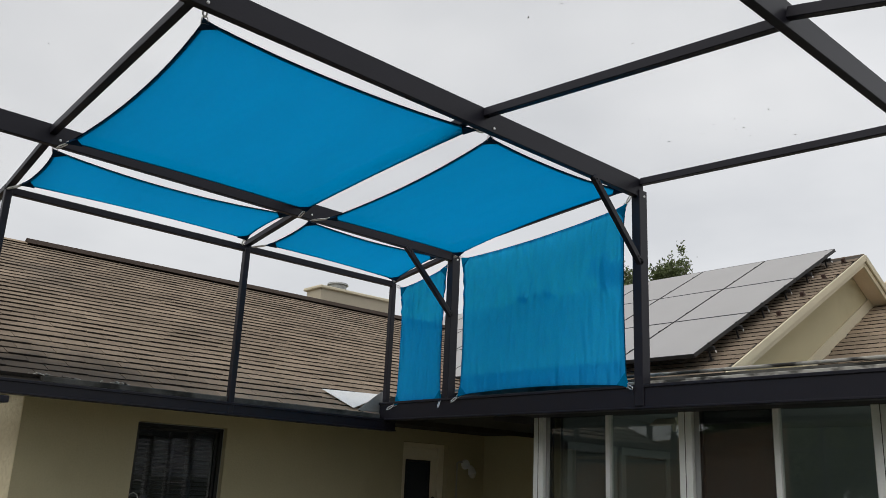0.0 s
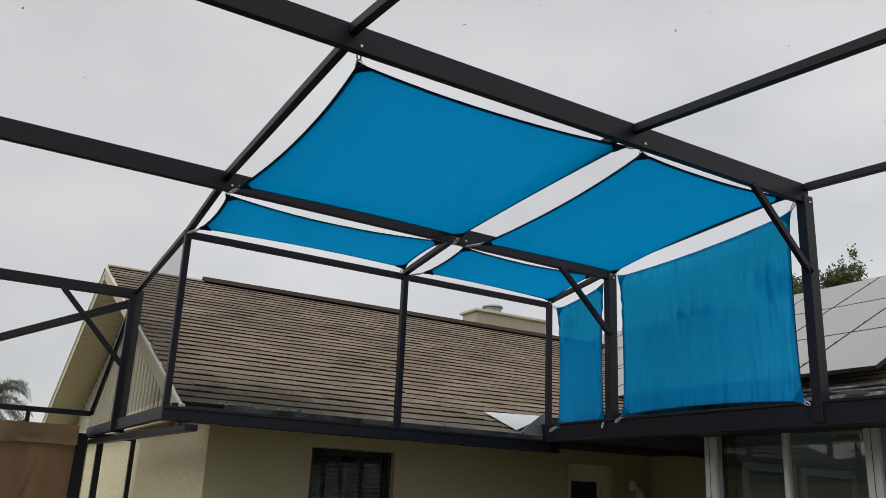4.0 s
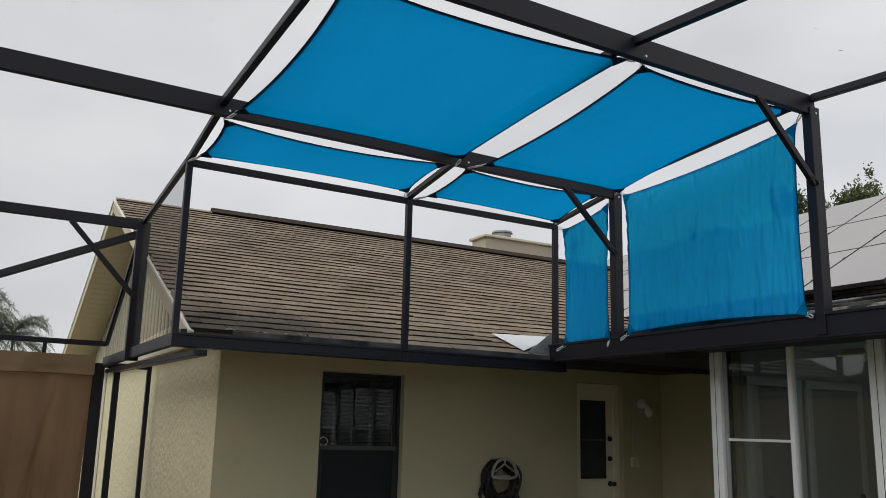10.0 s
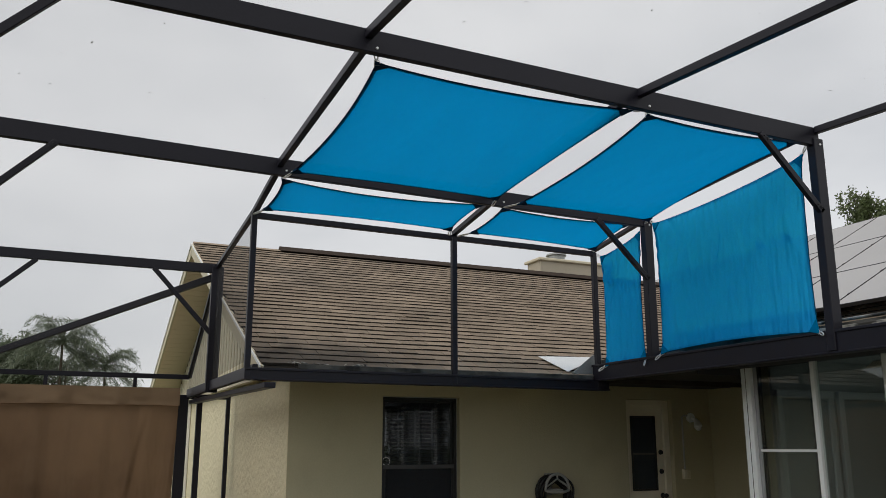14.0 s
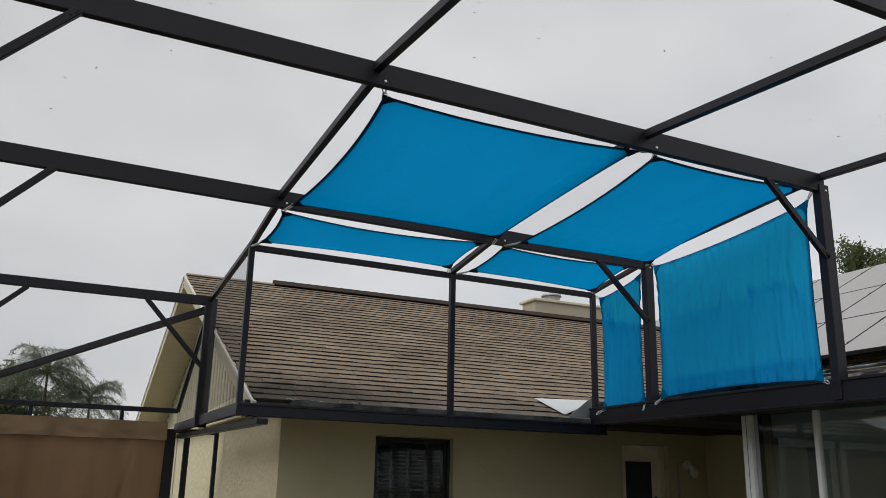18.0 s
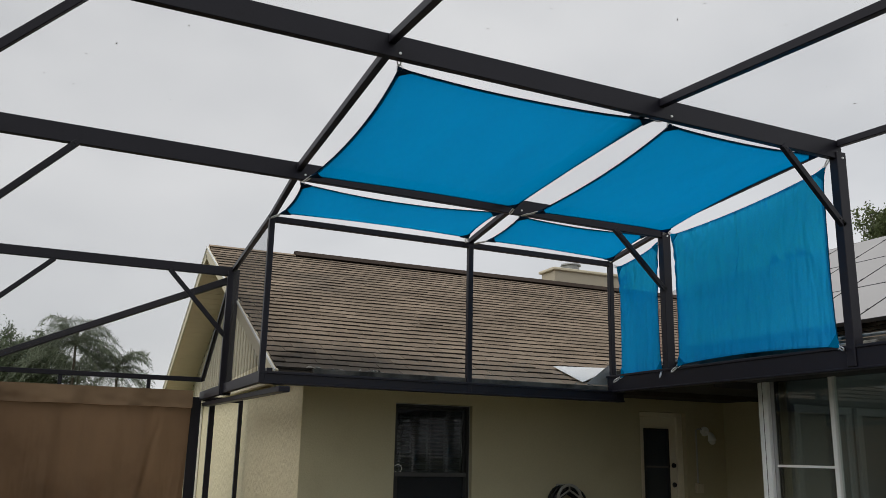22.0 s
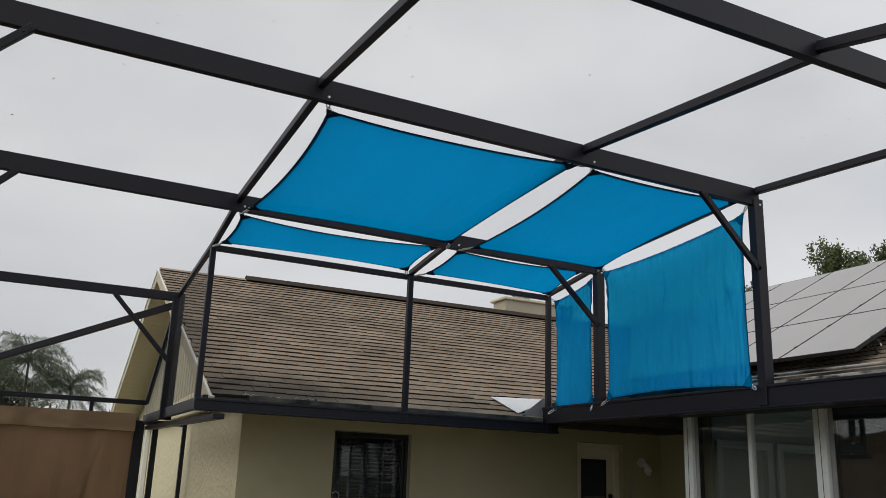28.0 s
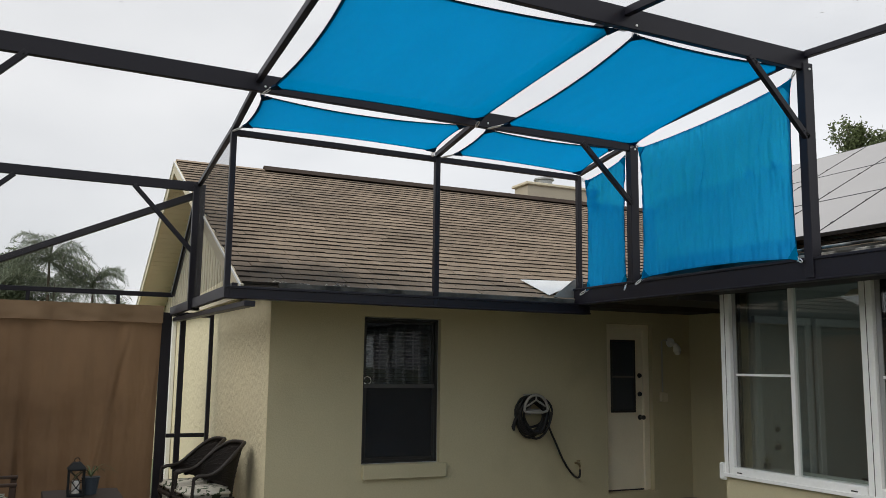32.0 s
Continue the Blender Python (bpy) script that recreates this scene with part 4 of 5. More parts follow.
bmesh.ops.create_uvsphere(bm, u_segments=14, v_segments=8, radius=0.043, matrix=Matrix.Translation((2.223, YW - 0.108, 1.835)))
part("bulb", bm, M_BULB, lamp, smooth=True)
jb = thing("junction_box", "cream painted outlet box with a conduit on the wall", "outlet")
part("box", box(B(), (2.00, YW - 0.05, 1.20), (2.105, YW - 0.002, 1.32), 0.006), M_TRIM, jb)
part("cover", box(B(), (2.045, YW - 0.058, 1.21), (2.098, YW - 0.051, 1.31), 0.003), M_TRIM, jb)
part("conduit", tube(B(), [(2.045, YW - 0.015, 1.32), (2.045, YW - 0.015, 1.97), (2.075, YW - 0.015, 1.985), (2.13, YW - 0.015, 1.985)], 0.011, 8), M_RAILPALE, jb)

# ---- garden hose on its hanger, and the tap ----
hanger = thing("hose_hanger", "pale grey wall-mounted hose hanger", "hose hanger")
hx, hy = 0.025, YW
part("mount", box(B(), (hx - 0.05, hy - 0.02, 1.05), (hx + 0.05, hy - 0.001, 1.30), 0.006), M_HANGER, hanger)
part("saddle", box(B(), (hx - 0.10, hy - 0.20, 1.085), (hx + 0.10, hy - 0.02, 1.125), 0.015), M_HANGER, hanger)
arch = [(hx + 0.155 * math.cos(a), hy - 0.215, 1.13 + 0.165 * math.sin(a)) for a in [math.pi * i / 14 for i in range(15)]]
part("front_arch", tube(B(), [(hx - 0.155, hy - 0.215, 1.115)] + arch[::-1] + [(hx + 0.155, hy - 0.215, 1.115)], 0.017, 8), M_HANGER, hanger, smooth=True)
part("front_bar", tube(B(), [(hx - 0.155, hy - 0.215, 1.11), (hx - 0.07, hy - 0.225, 1.09), (hx + 0.07, hy - 0.225, 1.09), (hx + 0.155, hy - 0.215, 1.11)], 0.015, 8), M_HANGER, hanger, smooth=True)
for s in (-1, 1):
    part("spoke", tube(B(), [(hx, hy - 0.215, 1.29), (hx, hy - 0.215, 1.24), (hx + s * 0.13, hy - 0.215, 1.16)], 0.011, 6), M_HANGER, hanger)
hose = thing("garden_hose", "coiled black garden hose running to the tap", "hose")
coil = []
for k in range(13 * 28):
    a = 2 * math.pi * k / 28 + math.pi / 2
    turn = k / 28
    r = 0.168 + 0.034 * math.sin(turn * 2.1) + 0.012 * math.sin(3 * a + turn)
    dz = -0.055 - 0.05 * max(0, -math.sin(a)) * (1 + 0.5 * math.sin(turn * 1.7))
    coil.append((hx + 0.01 + r * 1.06 * math.cos(a), hy - 0.045 - 0.0118 * turn + 0.006 * math.sin(a * 2), 1.10 + r * 1.02 * math.sin(a) + dz + 0.03))
part("coil", tube(B(), coil, 0.0138, 7), M_RUBBER, hose, smooth=True)
tail = [(0.205, hy - 0.13, 1.04), (0.275, hy - 0.12, 0.88), (0.37, hy - 0.10, 0.72), (0.45, hy - 0.09, 0.57), (0.535, hy - 0.085, 0.44), (0.62, hy - 0.085, 0.345), (0.675, hy - 0.09, 0.315), (0.705, hy - 0.095, 0.335), (0.708, hy - 0.095, 0.41)]
fine = []
for i in range(len(tail) - 1):
    for s in range(4):
        p0, p1, p2, p3 = [Vector(tail[min(max(i + k, 0), len(tail) - 1)]) for k in (-1, 0, 1, 2)]
        t = s / 4
        fine.append(0.5 * ((2 * p1) + (p2 - p0) * t + (2 * p0 - 5 * p1 + 4 * p2 - p3) * t * t + (3 * p1 - p0 - 3 * p2 + p3) * t ** 3))
fine.append(Vector(tail[-1]))
part("tail", tube(B(), fine, 0.0125, 8), M_RUBBER, hose, smooth=True)
part("spray_nozzle", tube(B(), [(-0.175, hy - 0.10, 1.03), (-0.20, hy - 0.10, 0.97), (-0.215, hy - 0.10, 0.93), (-0.205, hy - 0.10, 0.885)], [0.018, 0.022, 0.024, 0.016], 10), M_RUBBER, hose, "black and red spray nozzle")
tap = thing("hose_tap", "small brass hose tap on the wall", "tap")
part("body", tube(B(), [(0.708, hy - 0.0, 0.475), (0.708, hy - 0.07, 0.475), (0.708, hy - 0.095, 0.45), (0.708, hy - 0.095, 0.405)], 0.013, 8), M_BRASS, tap)
part("handle", box(B(), (0.685, hy - 0.075, 0.50), (0.731, hy - 0.055, 0.515), 0.004), M_BRASS, tap)

# ---- sunroom windows ----
UNITS = [(-1.486, -3.02), (-3.02, -4.50), (-4.50, -5.98), (-5.98, -7.46), (-7.46, -8.94), (-8.94, -10.42)]


def sunroom_window(i, ya, yb):
    w = thing("window_%d" % (i + 2), "white vinyl sliding sunroom window with a screened half", "window", "sunroom windows", "structure")
    zb_, zt = 0.655, 2.33
    x = XS
    ym = (ya - 0.06 + yb) / 2 - 0.03
    f = B()
    box(f, (x - 0.02, ya - 0.115, zb_), (x + 0.10, ya, zt), 0.004)
    part("window_frame", f, M_WHITE, w)
    part("frame_groove", box(B(), (x - 0.0225, ya - 0.062, zb_ + 0.01), (x - 0.0195, ya - 0.057, zt)), M_RAILGREY, w)
    part("track", box(B(), (x + 0.015, ya - 0.165, zb_ + 0.075), (x + 0.06, ya - 0.119, zt), 0.003), M_ALU, w)
    part("gasket", box(B(), (x + 0.02, ya - 0.190, zb_ + 0.08), (x + 0.05, ya - 0.168, zt)), M_BLACK, w)
    part("window_sill", box(B(), (x - 0.03, yb, zb_ - 0.01), (x + 0.12, ya - 0.117, zb_ + 0.072), 0.006), M_WHITE, w)
    part("sill_lip", box(B(), (x - 0.045, yb, zb_ - 0.022), (x - 0.031, ya, zb_ + 0.012), 0.003), M_WHITE, w)
    for yy in (ya - 0.2, yb + 0.12):
        part("weep_hole", box(B(), (x - 0.0325, yy - 0.03, zb_ + 0.022), (x - 0.029, yy + 0.03, zb_ + 0.032)), M_BLACK, w)
    part("mullion", box(B(), (x - 0.005, ym - 0.022, zb_ + 0.073), (x + 0.05, ym + 0.022, zt), 0.004), M_WHITE, w)
    scr = part("insect_screen", box(B(), (x + 0.032, ym + 0.022, zb_ + 0.073), (x + 0.033, ya - 0.165, zt)), M_SCREEN_DARK2 if i % 2 == 0 else M_SCREEN_DARK, w, "dark insect screen")
    part("screen_bar", box(B(), (x + 0.0, ym + 0.023, 1.555), (x + 0.014, ya - 0.166, 1.577), 0.002), M_WHITE, scr)
    p1 = part("pane", box(B(), (x + 0.016, ym + 0.022, zb_ + 0.073), (x + 0.020, ya - 0.165, zt)), M_GLASS, w)
    p2 = part("pane", box(B(), (x + 0.024, yb + 0.004, zb_ + 0.073), (x + 0.028, ym - 0.022, zt)), M_GLASS, w)
    for ob in (p1, p2, scr):
        ob.visible_shadow = False
    return w


for i, (ya, yb) in enumerate(UNITS):
    sunroom_window(i, ya, yb)
part("header", box(B(), (XS - 0.01, -12, 2.33), (XS + 0.16, -1.486, 2.47)), M_BLACK, house)
outlet = thing("outlet_cover", "white weatherproof outlet cover by the window corner", "outlet")
part("box", box(B(), (XS - 0.035, -1.505, 0.60), (XS - 0.001, -1.44, 0.755), 0.006), M_WHITE, outlet)
part("lid", box(B(), (XS - 0.045, -1.50, 0.61), (XS - 0.036, -1.445, 0.745), 0.004), M_WHITE, outlet)
# sunroom interior
part("interior_wall", box(B(), (3.10, -12, 0), (3.2, -1.66, 2.5)), M_INWALL, house, "dim grey interior wall")
part("interior_floor", box(B(), (XS + 0.17, -12, 0.02), (3.1, -1.66, 0.06)), M_TILE, house)
part("interior_ceiling", box(B(), (XS + 0.17, -12, 2.40), (3.1, -1.66, 2.44)), M_INWALL, house)
part("interior_lining", box(B(), (XS + 0.17, -1.672, 0.06), (3.1, -1.648, 2.40)), M_INWALL, house)


def inner_door(k, m, w, label, knob):
    """A flush interior door with casings, in the local plane y = 0, facing -y."""
    d = thing("door_%d" % k, label, "door", kind="structure")
    d.matrix_basis = m
    leaf_ = part("leaf", box(B(), (0, 0, 0), (w, 0.035, 1.97), 0.004), M_INDOOR, d)
    part("casing", box(B(), (-0.075, -0.012, 0), (-0.005, 0.035, 2.05), 0.004), M_CASING, d)
    part("casing", box(B(), (w + 0.005, -0.012, 0), (w + 0.075, 0.035, 2.05), 0.004), M_CASING, d)
    part("casing", box(B(), (-0.075, -0.014, 1.985), (w + 0.075, 0.033, 2.06), 0.004), M_CASING, d)
    for z, r in ((0.85, 0.033), (1.01, 0.026)):
        bm = B()
        bmesh.ops.create_uvsphere(bm, u_segments=12, v_segments=8, radius=r, matrix=Matrix.Translation((knob, -0.035, z)))
        part("door_knob", bm, M_BLACK, leaf_, smooth=True)


inner_door(2, Matrix.Translation((0.86, -1.71, 0.06)), 0.58, "pale flush inner door behind the sunroom glass", 0.14)
inner_door(3, Matrix.Translation((1.66, -1.71, 0.06)), 0.66, "pale flush inner door with white casing", 0.60)
inner_door(4, Matrix.Translation((3.06, -4.4, 0.06)) @ Matrix.Rotation(radians(-90), 4, "Z"), 0.8, "pale interior door across the sunroom", 0.08)
bench = thing("side_table", "dark low side table behind the sunroom glass", "table")
part("tabletop", box(B(), (1.0, -3.0, 0.70), (1.35, -2.62, 0.73), 0.005), M_BLACK, bench)
for sx in (1.03, 1.32):
    for sy in (-2.97, -2.65):
        part("leg", box(B(), (sx - 0.015, sy - 0.015, 0.06), (sx + 0.015, sy + 0.015, 0.70)), M_BLACK, bench)
cush = thing("cushion", "white patterned cushion leaning behind the glass", "cushion")
bm = B()
bmesh.ops.create_cube(bm, size=1, matrix=Matrix.Translation((0.95, -4.25, 0.86)) @ Matrix.Rotation(radians(-20), 4, "Y") @ Matrix.Diagonal((0.13, 0.42, 0.42, 1)))
bmesh.ops.bevel(bm, geom=bm.edges[:], offset=0.05, segments=3, affect="EDGES")
part("cover", bm, M_CUSHION, cush, smooth=True)
seat = thing("bench", "dark bench under the cushion", "bench")
part("seat", box(B(), (0.80, -4.6, 0.60), (1.25, -3.9, 0.66), 0.01), M_BLACK, seat)
for sy in (-4.55, -3.95):
    part("leg", box(B(), (0.84, sy - 0.03, 0.06), (1.2, sy + 0.03, 0.60)), M_BLACK, seat)


def potted(at, h, name, label, n=14, spread=0.6, pot=M_BLACK, seed=3, pr=0.055, ph=0.11):
    """A small pot with arching strap leaves."""
    r = random.Random(seed)
    t = thing(name, label, "plant", at=at)
    bm = B()
    tube(bm, [(0, 0, 0), (0, 0, ph * 0.05), (0, 0, ph * 0.9), (0, 0, ph)], [pr * 0.72, pr * 0.75, pr, pr * 1.08], 16)
    part("pot", bm, pot, t)
    bm = B()
    for i in range(n):
        a, reach, up = r.uniform(0, 6.28), h * spread * r.uniform(0.4, 1), h * r.uniform(0.55, 1)
        rows = []
        for k in range(7):
            s = k / 6
            c = Vector((math.cos(a) * reach * s, math.sin(a) * reach * s, ph + up * (s * 1.5 - 0.75 * s * s * (1 + reach / h))))
            wv = Vector((-math.sin(a), math.cos(a), 0)) * 0.008 * (1 - s) ** 0.6
            rows.append([c - wv, c, c + wv])
        quads(bm, rows)
    part("leaves", bm, M_LEAF, t)
    return t


potted((0.80, -1.80, 0.727), 0.10, "potted_plant", "small dark potted plant on the window ledge", 16, 0.9, seed=8, pr=0.035, ph=0.05)
ledge = part("window_ledge", box(B(), (XS + 0.161, -12, 0.66), (XS + 0.32, -1.66, 0.727), 0.004), M_INWALL, house)

# red fabric tied to the window frame
red = thing("red_fabric", "corner of red fabric tied to the window frame by a cord", "fabric")
n = 12
part("cloth", quads(B(), [[(0.42 - 0.10 * v, -3.76 - 0.42 * u * 0 + (0.55 * v) * 0.9 - 0.5 * u * v, 0.69 - 0.42 * v - 0.20 * u * v + 0.012 * math.sin(9 * u + 4 * v)) for u in [i / n for i in range(n + 1)]] for v in [j / n for j in range(n + 1)]]), M_RED, red)
part("cord", tube(B(), [(0.42, -3.76, 0.69), (0.50, -3.77, 0.705), (0.575, -3.79, 0.73)], 0.004, 6), M_BLACK, red)

# ---- solar panels ----
th, thp = math.atan(SR), math.atan(0.542)
PW, PH = 1.008, 1.345
pan = thing("solar_panel", "solar panel coloured pale grey for reflected sky, in a thin black frame", "solar panel", "solar panels on the far roof")
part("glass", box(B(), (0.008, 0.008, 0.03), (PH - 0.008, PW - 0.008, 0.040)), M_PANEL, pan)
fr = B()
for a, b in (((0, 0, 0), (PH, 0.008, 0.042)), ((0, PW - 0.008, 0), (PH, PW, 0.042)), ((0, 0.008, 0), (0.008, PW - 0.008, 0.042)), ((PH - 0.008, 0.008, 0), (PH, PW - 0.008, 0.042))):
    box(fr, a, b)
part("frame", fr, M_BLACK, pan)
for xx in (PH * 0.25, PH * 0.75):
    part("clamp", box(B(), (xx - 0.022, -0.018, 0.036), (xx + 0.022, 0.010, 0.049), 0.003), M_BLACK, pan)
base = Matrix.Translation((XG + 0.10, YG + 0.30, 3.10)) @ Matrix.Rotation(-thp, 4, "Y")
pan.matrix_basis = base
for r in range(3):
    for c in range(8):
        if r or c:
            copy_thing(pan, base @ Matrix.Translation((r * (PH + 0.014), c * (PW + 0.014), 0)))
mount = thing("panel_mount", "aluminium foot and rail end under the solar panels", "mount", "solar panel mounts")
part("rail", box(B(), (-0.014, -0.05, -0.045), (0.014, 7.9, -0.004)), M_BLACK, mount)
part("foot", box(B(), (-0.009, 0.02, -0.150), (0.009, 0.04, -0.045), 0.003), M_BLACK, mount)
part("clip", box(B(), (-0.014, -0.062, -0.075), (0.004, -0.052, -0.050), 0.003), M_STEEL, mount)
part("foot_plate", box(B(), (-0.03, 0.01, -0.158), (0.03, 0.06, -0.150)), M_BLACK, mount)
slots = [0.25 * PH, 0.75 * PH, 1.25 * PH + 0.014, 1.75 * PH + 0.014, 2.25 * PH + 0.028, 2.75 * PH + 0.028]
mount.matrix_basis = base @ Matrix.Translation((slots[0], 0, 0))
for s in slots[1:]:
    copy_thing(mount, base @ Matrix.Translation((s, 0, 0)))

bracket = thing("roof_bracket", "small rusty brown bracket standing on the shingles", "bracket", "brackets beside the solar panels")
part("plate", box(B(), (-0.032, -0.03, 0.0), (0.032, 0.03, 0.010), 0.003), M_RUST, bracket)
part("upstand", box(B(), (-0.022, -0.022, 0.010), (0.022, 0.022, 0.055), 0.005), M_RUST, bracket)
for k in range(4):
    m = Matrix.Translation((XG + 1.62 + 0.62 * k, YG + 0.12, ZG + SR * (1.62 + 0.62 * k) + 0.01)) @ Matrix.Rotation(-th, 4, "Y")
    if k:
        copy_thing(bracket, m)
    else:
        bracket.matrix_basis = m

# ---- curtains ----
def curtain(name_label, path, top, bottom, valance_top, valance_bottom, seed, pull=0.0):
    """A gathered canvas curtain along path(s) -> (point, outward normal), with a valance board over it."""
    t = thing("privacy_curtain", name_label, "curtain", "brown canvas curtains")
    n, m = 190, 60
    grid = []
    for j in range(m + 1):
        v = j / m
        row = []
        for i in range(n + 1):
            s = i / n
            p, o = path(s)
            fold = 0.034 * math.sin(s * 31 + 1.3 * math.sin(s * 9 + seed) + 0.5 * v) + 0.02 * math.sin(s * 74 + 2 * math.sin(s * 17) + 0.8 * v) * (0.4 + 0.6 * noise.noise(Vector((s * 6, 0, seed)))) + 0.05 * noise.noise(Vector((s * 11 + seed, v * 1.3, seed)))
            fold += 0.014 * noise.noise(Vector((s * 34 + seed, v * 7 + s * 9, 1.0))) + 0.007 * noise.noise(Vector((s * 80, v * 20, seed)))
            z = top(p) * (1 - v) + bottom(p) * v
            if pull:
                fold -= 0.032 * math.exp(-((s - 0.87 + 0.19 * v) / 0.014) ** 2) * min(1, 4 * v)
                fold += 0.03 * math.exp(-((s - 0.845 + 0.19 * v) / 0.02) ** 2) * min(1, 4 * v)
            row.append(Vector((p[0] - pull * v * s ** 4, p[1], z)) + Vector(o) * fold * (0.08 + 0.92 * min(1.0, 1.6 * v)))
        grid.append(row)
    part("cloth", quads(B(), grid), M_CURTAIN, t, smooth=True)
    grid = []
    for j in range(9):
        v = j / 8
        row = []
        for i in range(n + 1):
            s = i / n
            p, o = path(s)
            w = 0.055 + 0.018 * v * math.sin(s * 19 + seed) + 0.03 * v * noise.noise(Vector((s * 14, v * 2, seed + 5)))
            z = valance_top(p) * (1 - v) + (valance_bottom(p) + 0.004 * math.sin(s * 15 + seed)) * v
            row.append(Vector((p[0], p[1], z)) + Vector(o) * w)
        grid.append(row)
    val = part("valance", quads(B(), grid), M_VALANCE, t, "lighter tan canvas valance", smooth=True)
    bm = B()
    tube(bm, [g + Vector((0, 0, -0.004)) for g in grid[-1][::3]], 0.007, 6)
    part("hem", bm, M_CURTAIN, val)
    return t


curtain("brown canvas privacy curtain with a tan valance along the end wall", lambda s: ((-6.25 + s * 2.42, YF - 0.06), (0, -1, 0)),
        lambda p: 2.30, lambda p: -0.23, lambda p: 2.338, lambda p: 2.120, 2.0, 0.03)
curtain("brown canvas privacy curtain along the outer side wall", lambda s: ((-6.205, -0.4 + s * 4.25), (1, 0, 0)),
        lambda p: 2.66 - 0.11 * (p[1] - 1.3), lambda p: -0.2, lambda p: 2.68 - 0.11 * (p[1] - 1.3), lambda p: 2.43 - 0.11 * (p[1] - 1.3), 6.0)
part("trim_strip", box(B(), (-3.90, YF + 0.03, -0.3), (-3.86, YF + 0.06, 2.2)), M_TRIM, cage, "pale trim strip beside the curtain")
tagged(part("garden_wall", box(B(), (-4.4, 15.0, -0.75), (2.0, 15.3, 1.2)), M_STUCCO_ROUGH), "pale stucco garden wall beyond the enclosure", "wall", kind="structure")

# ---- insect mesh between the members ----
def mesh_panel(pts, material=M_MESH):
    bm = B()
    bm.faces.new([bm.verts.new(p) for p in pts])
    part("mesh_panel", bm, material, cage)


for xa, xb in ((XLW, XA), (XA, XB), (XB, 0.0)):
    mesh_panel([(xa, YE, ZE + 0.05), (xb, YE, ZE + 0.05), (xb, YA, za(xb) + 0.07), (xa, YA, za(xa) + 0.07)])
    mesh_panel([(xa, YA, za(xa) + 0.072), (xb, YA, za(xb) + 0.072), (xb, YB, zb(xb) + 0.07), (xa, YB, zb(xa) + 0.07)])
mesh_panel([(XLW, YB, zb(XLW) + 0.072), (XA, YB, zb(XA) + 0.072), (XD, YD, ZD + 0.055), (XLW - 0.09, YD, ZD + 0.055)])
mesh_panel([(XLW - 0.09, YD, ZD + 0.058), (XD, YD, ZD + 0.058), (XD, YF, ZF + 0.03), (XLW, YF, ZF + 0.03)])
mesh_panel([(XA - 0.005, 0.02, 2.36), (XD - 0.005, YD, 2.34), (XD - 0.005, YD, ZD), (XA - 0.005, 0.02, ZC)], M_MESH_SIDE)
mesh_panel([(XD - 0.004, YD + 0.01, 2.34), (XD - 0.004, YF, 2.34), (XD - 0.004, YF, ZF), (XD - 0.004, YD + 0.01, ZD)], M_MESH_SIDE)

# dry leaf bits caught on the roof mesh
rl = random.Random(11)
bm = B()
for cx, cy, k in ((-3.2, -4.1, 7), (-4.3, -3.5, 6), (-0.7, -4.4, 9), (-2.2, -4.6, 5), (-4.9, -2.1, 6), (-0.4, -3.7, 8), (-4.6, 0.6, 4), (-5.3, -1.9, 5)):
    for _ in range(k):
        x, y = cx + rl.gauss(0, 0.3), cy + rl.gauss(0, 0.25)
        if not (XLW < x < -0.05 and YE < y < YB):
            continue
        z = (ZE + 0.05 + (y - YE) / (YA - YE) * (za(x) + 0.02 - ZE)) if y < YA else za(x) + 0.072 + (y - YA) / (YB - YA) * (zb(x) - za(x))
        a, s = rl.uniform(0, 6.28), rl.uniform(0.006, 0.016)
        d = Vector((math.cos(a), math.sin(a), 0.15)) * s
        e = Vector((-math.sin(a), math.cos(a), 0)) * s * 0.3
        p = Vector((x, y, z + 0.006))
        bm.faces.new([bm.verts.new(q) for q in (p - d, p + e, p + d, p - e)])
tagged(part("leaf_litter", bm, M_BARK), "scattered dry leaf bits caught on the roof mesh", "leaf litter", kind="stuff")
# debris in the wing gutter
bm = B()
for _ in range(16):
    x = rl.choice((-3.2, -2.75, -2.55, -0.35)) + rl.gauss(0, 0.12)
    tube(bm, [(x, 0.03 + rl.uniform(-0.02, 0.04), 2.352), (x + rl.uniform(-0.05, 0.05), 0.05, 2.362 + rl.uniform(0, 0.01)), (x + rl.uniform(-0.08, 0.08), 0.05, 2.354)], 0.0035, 4)
tagged(part("gutter_litter", bm, M_GUTTER), "pale twigs and leaves lying in the gutter", "leaf litter", kind="stuff")

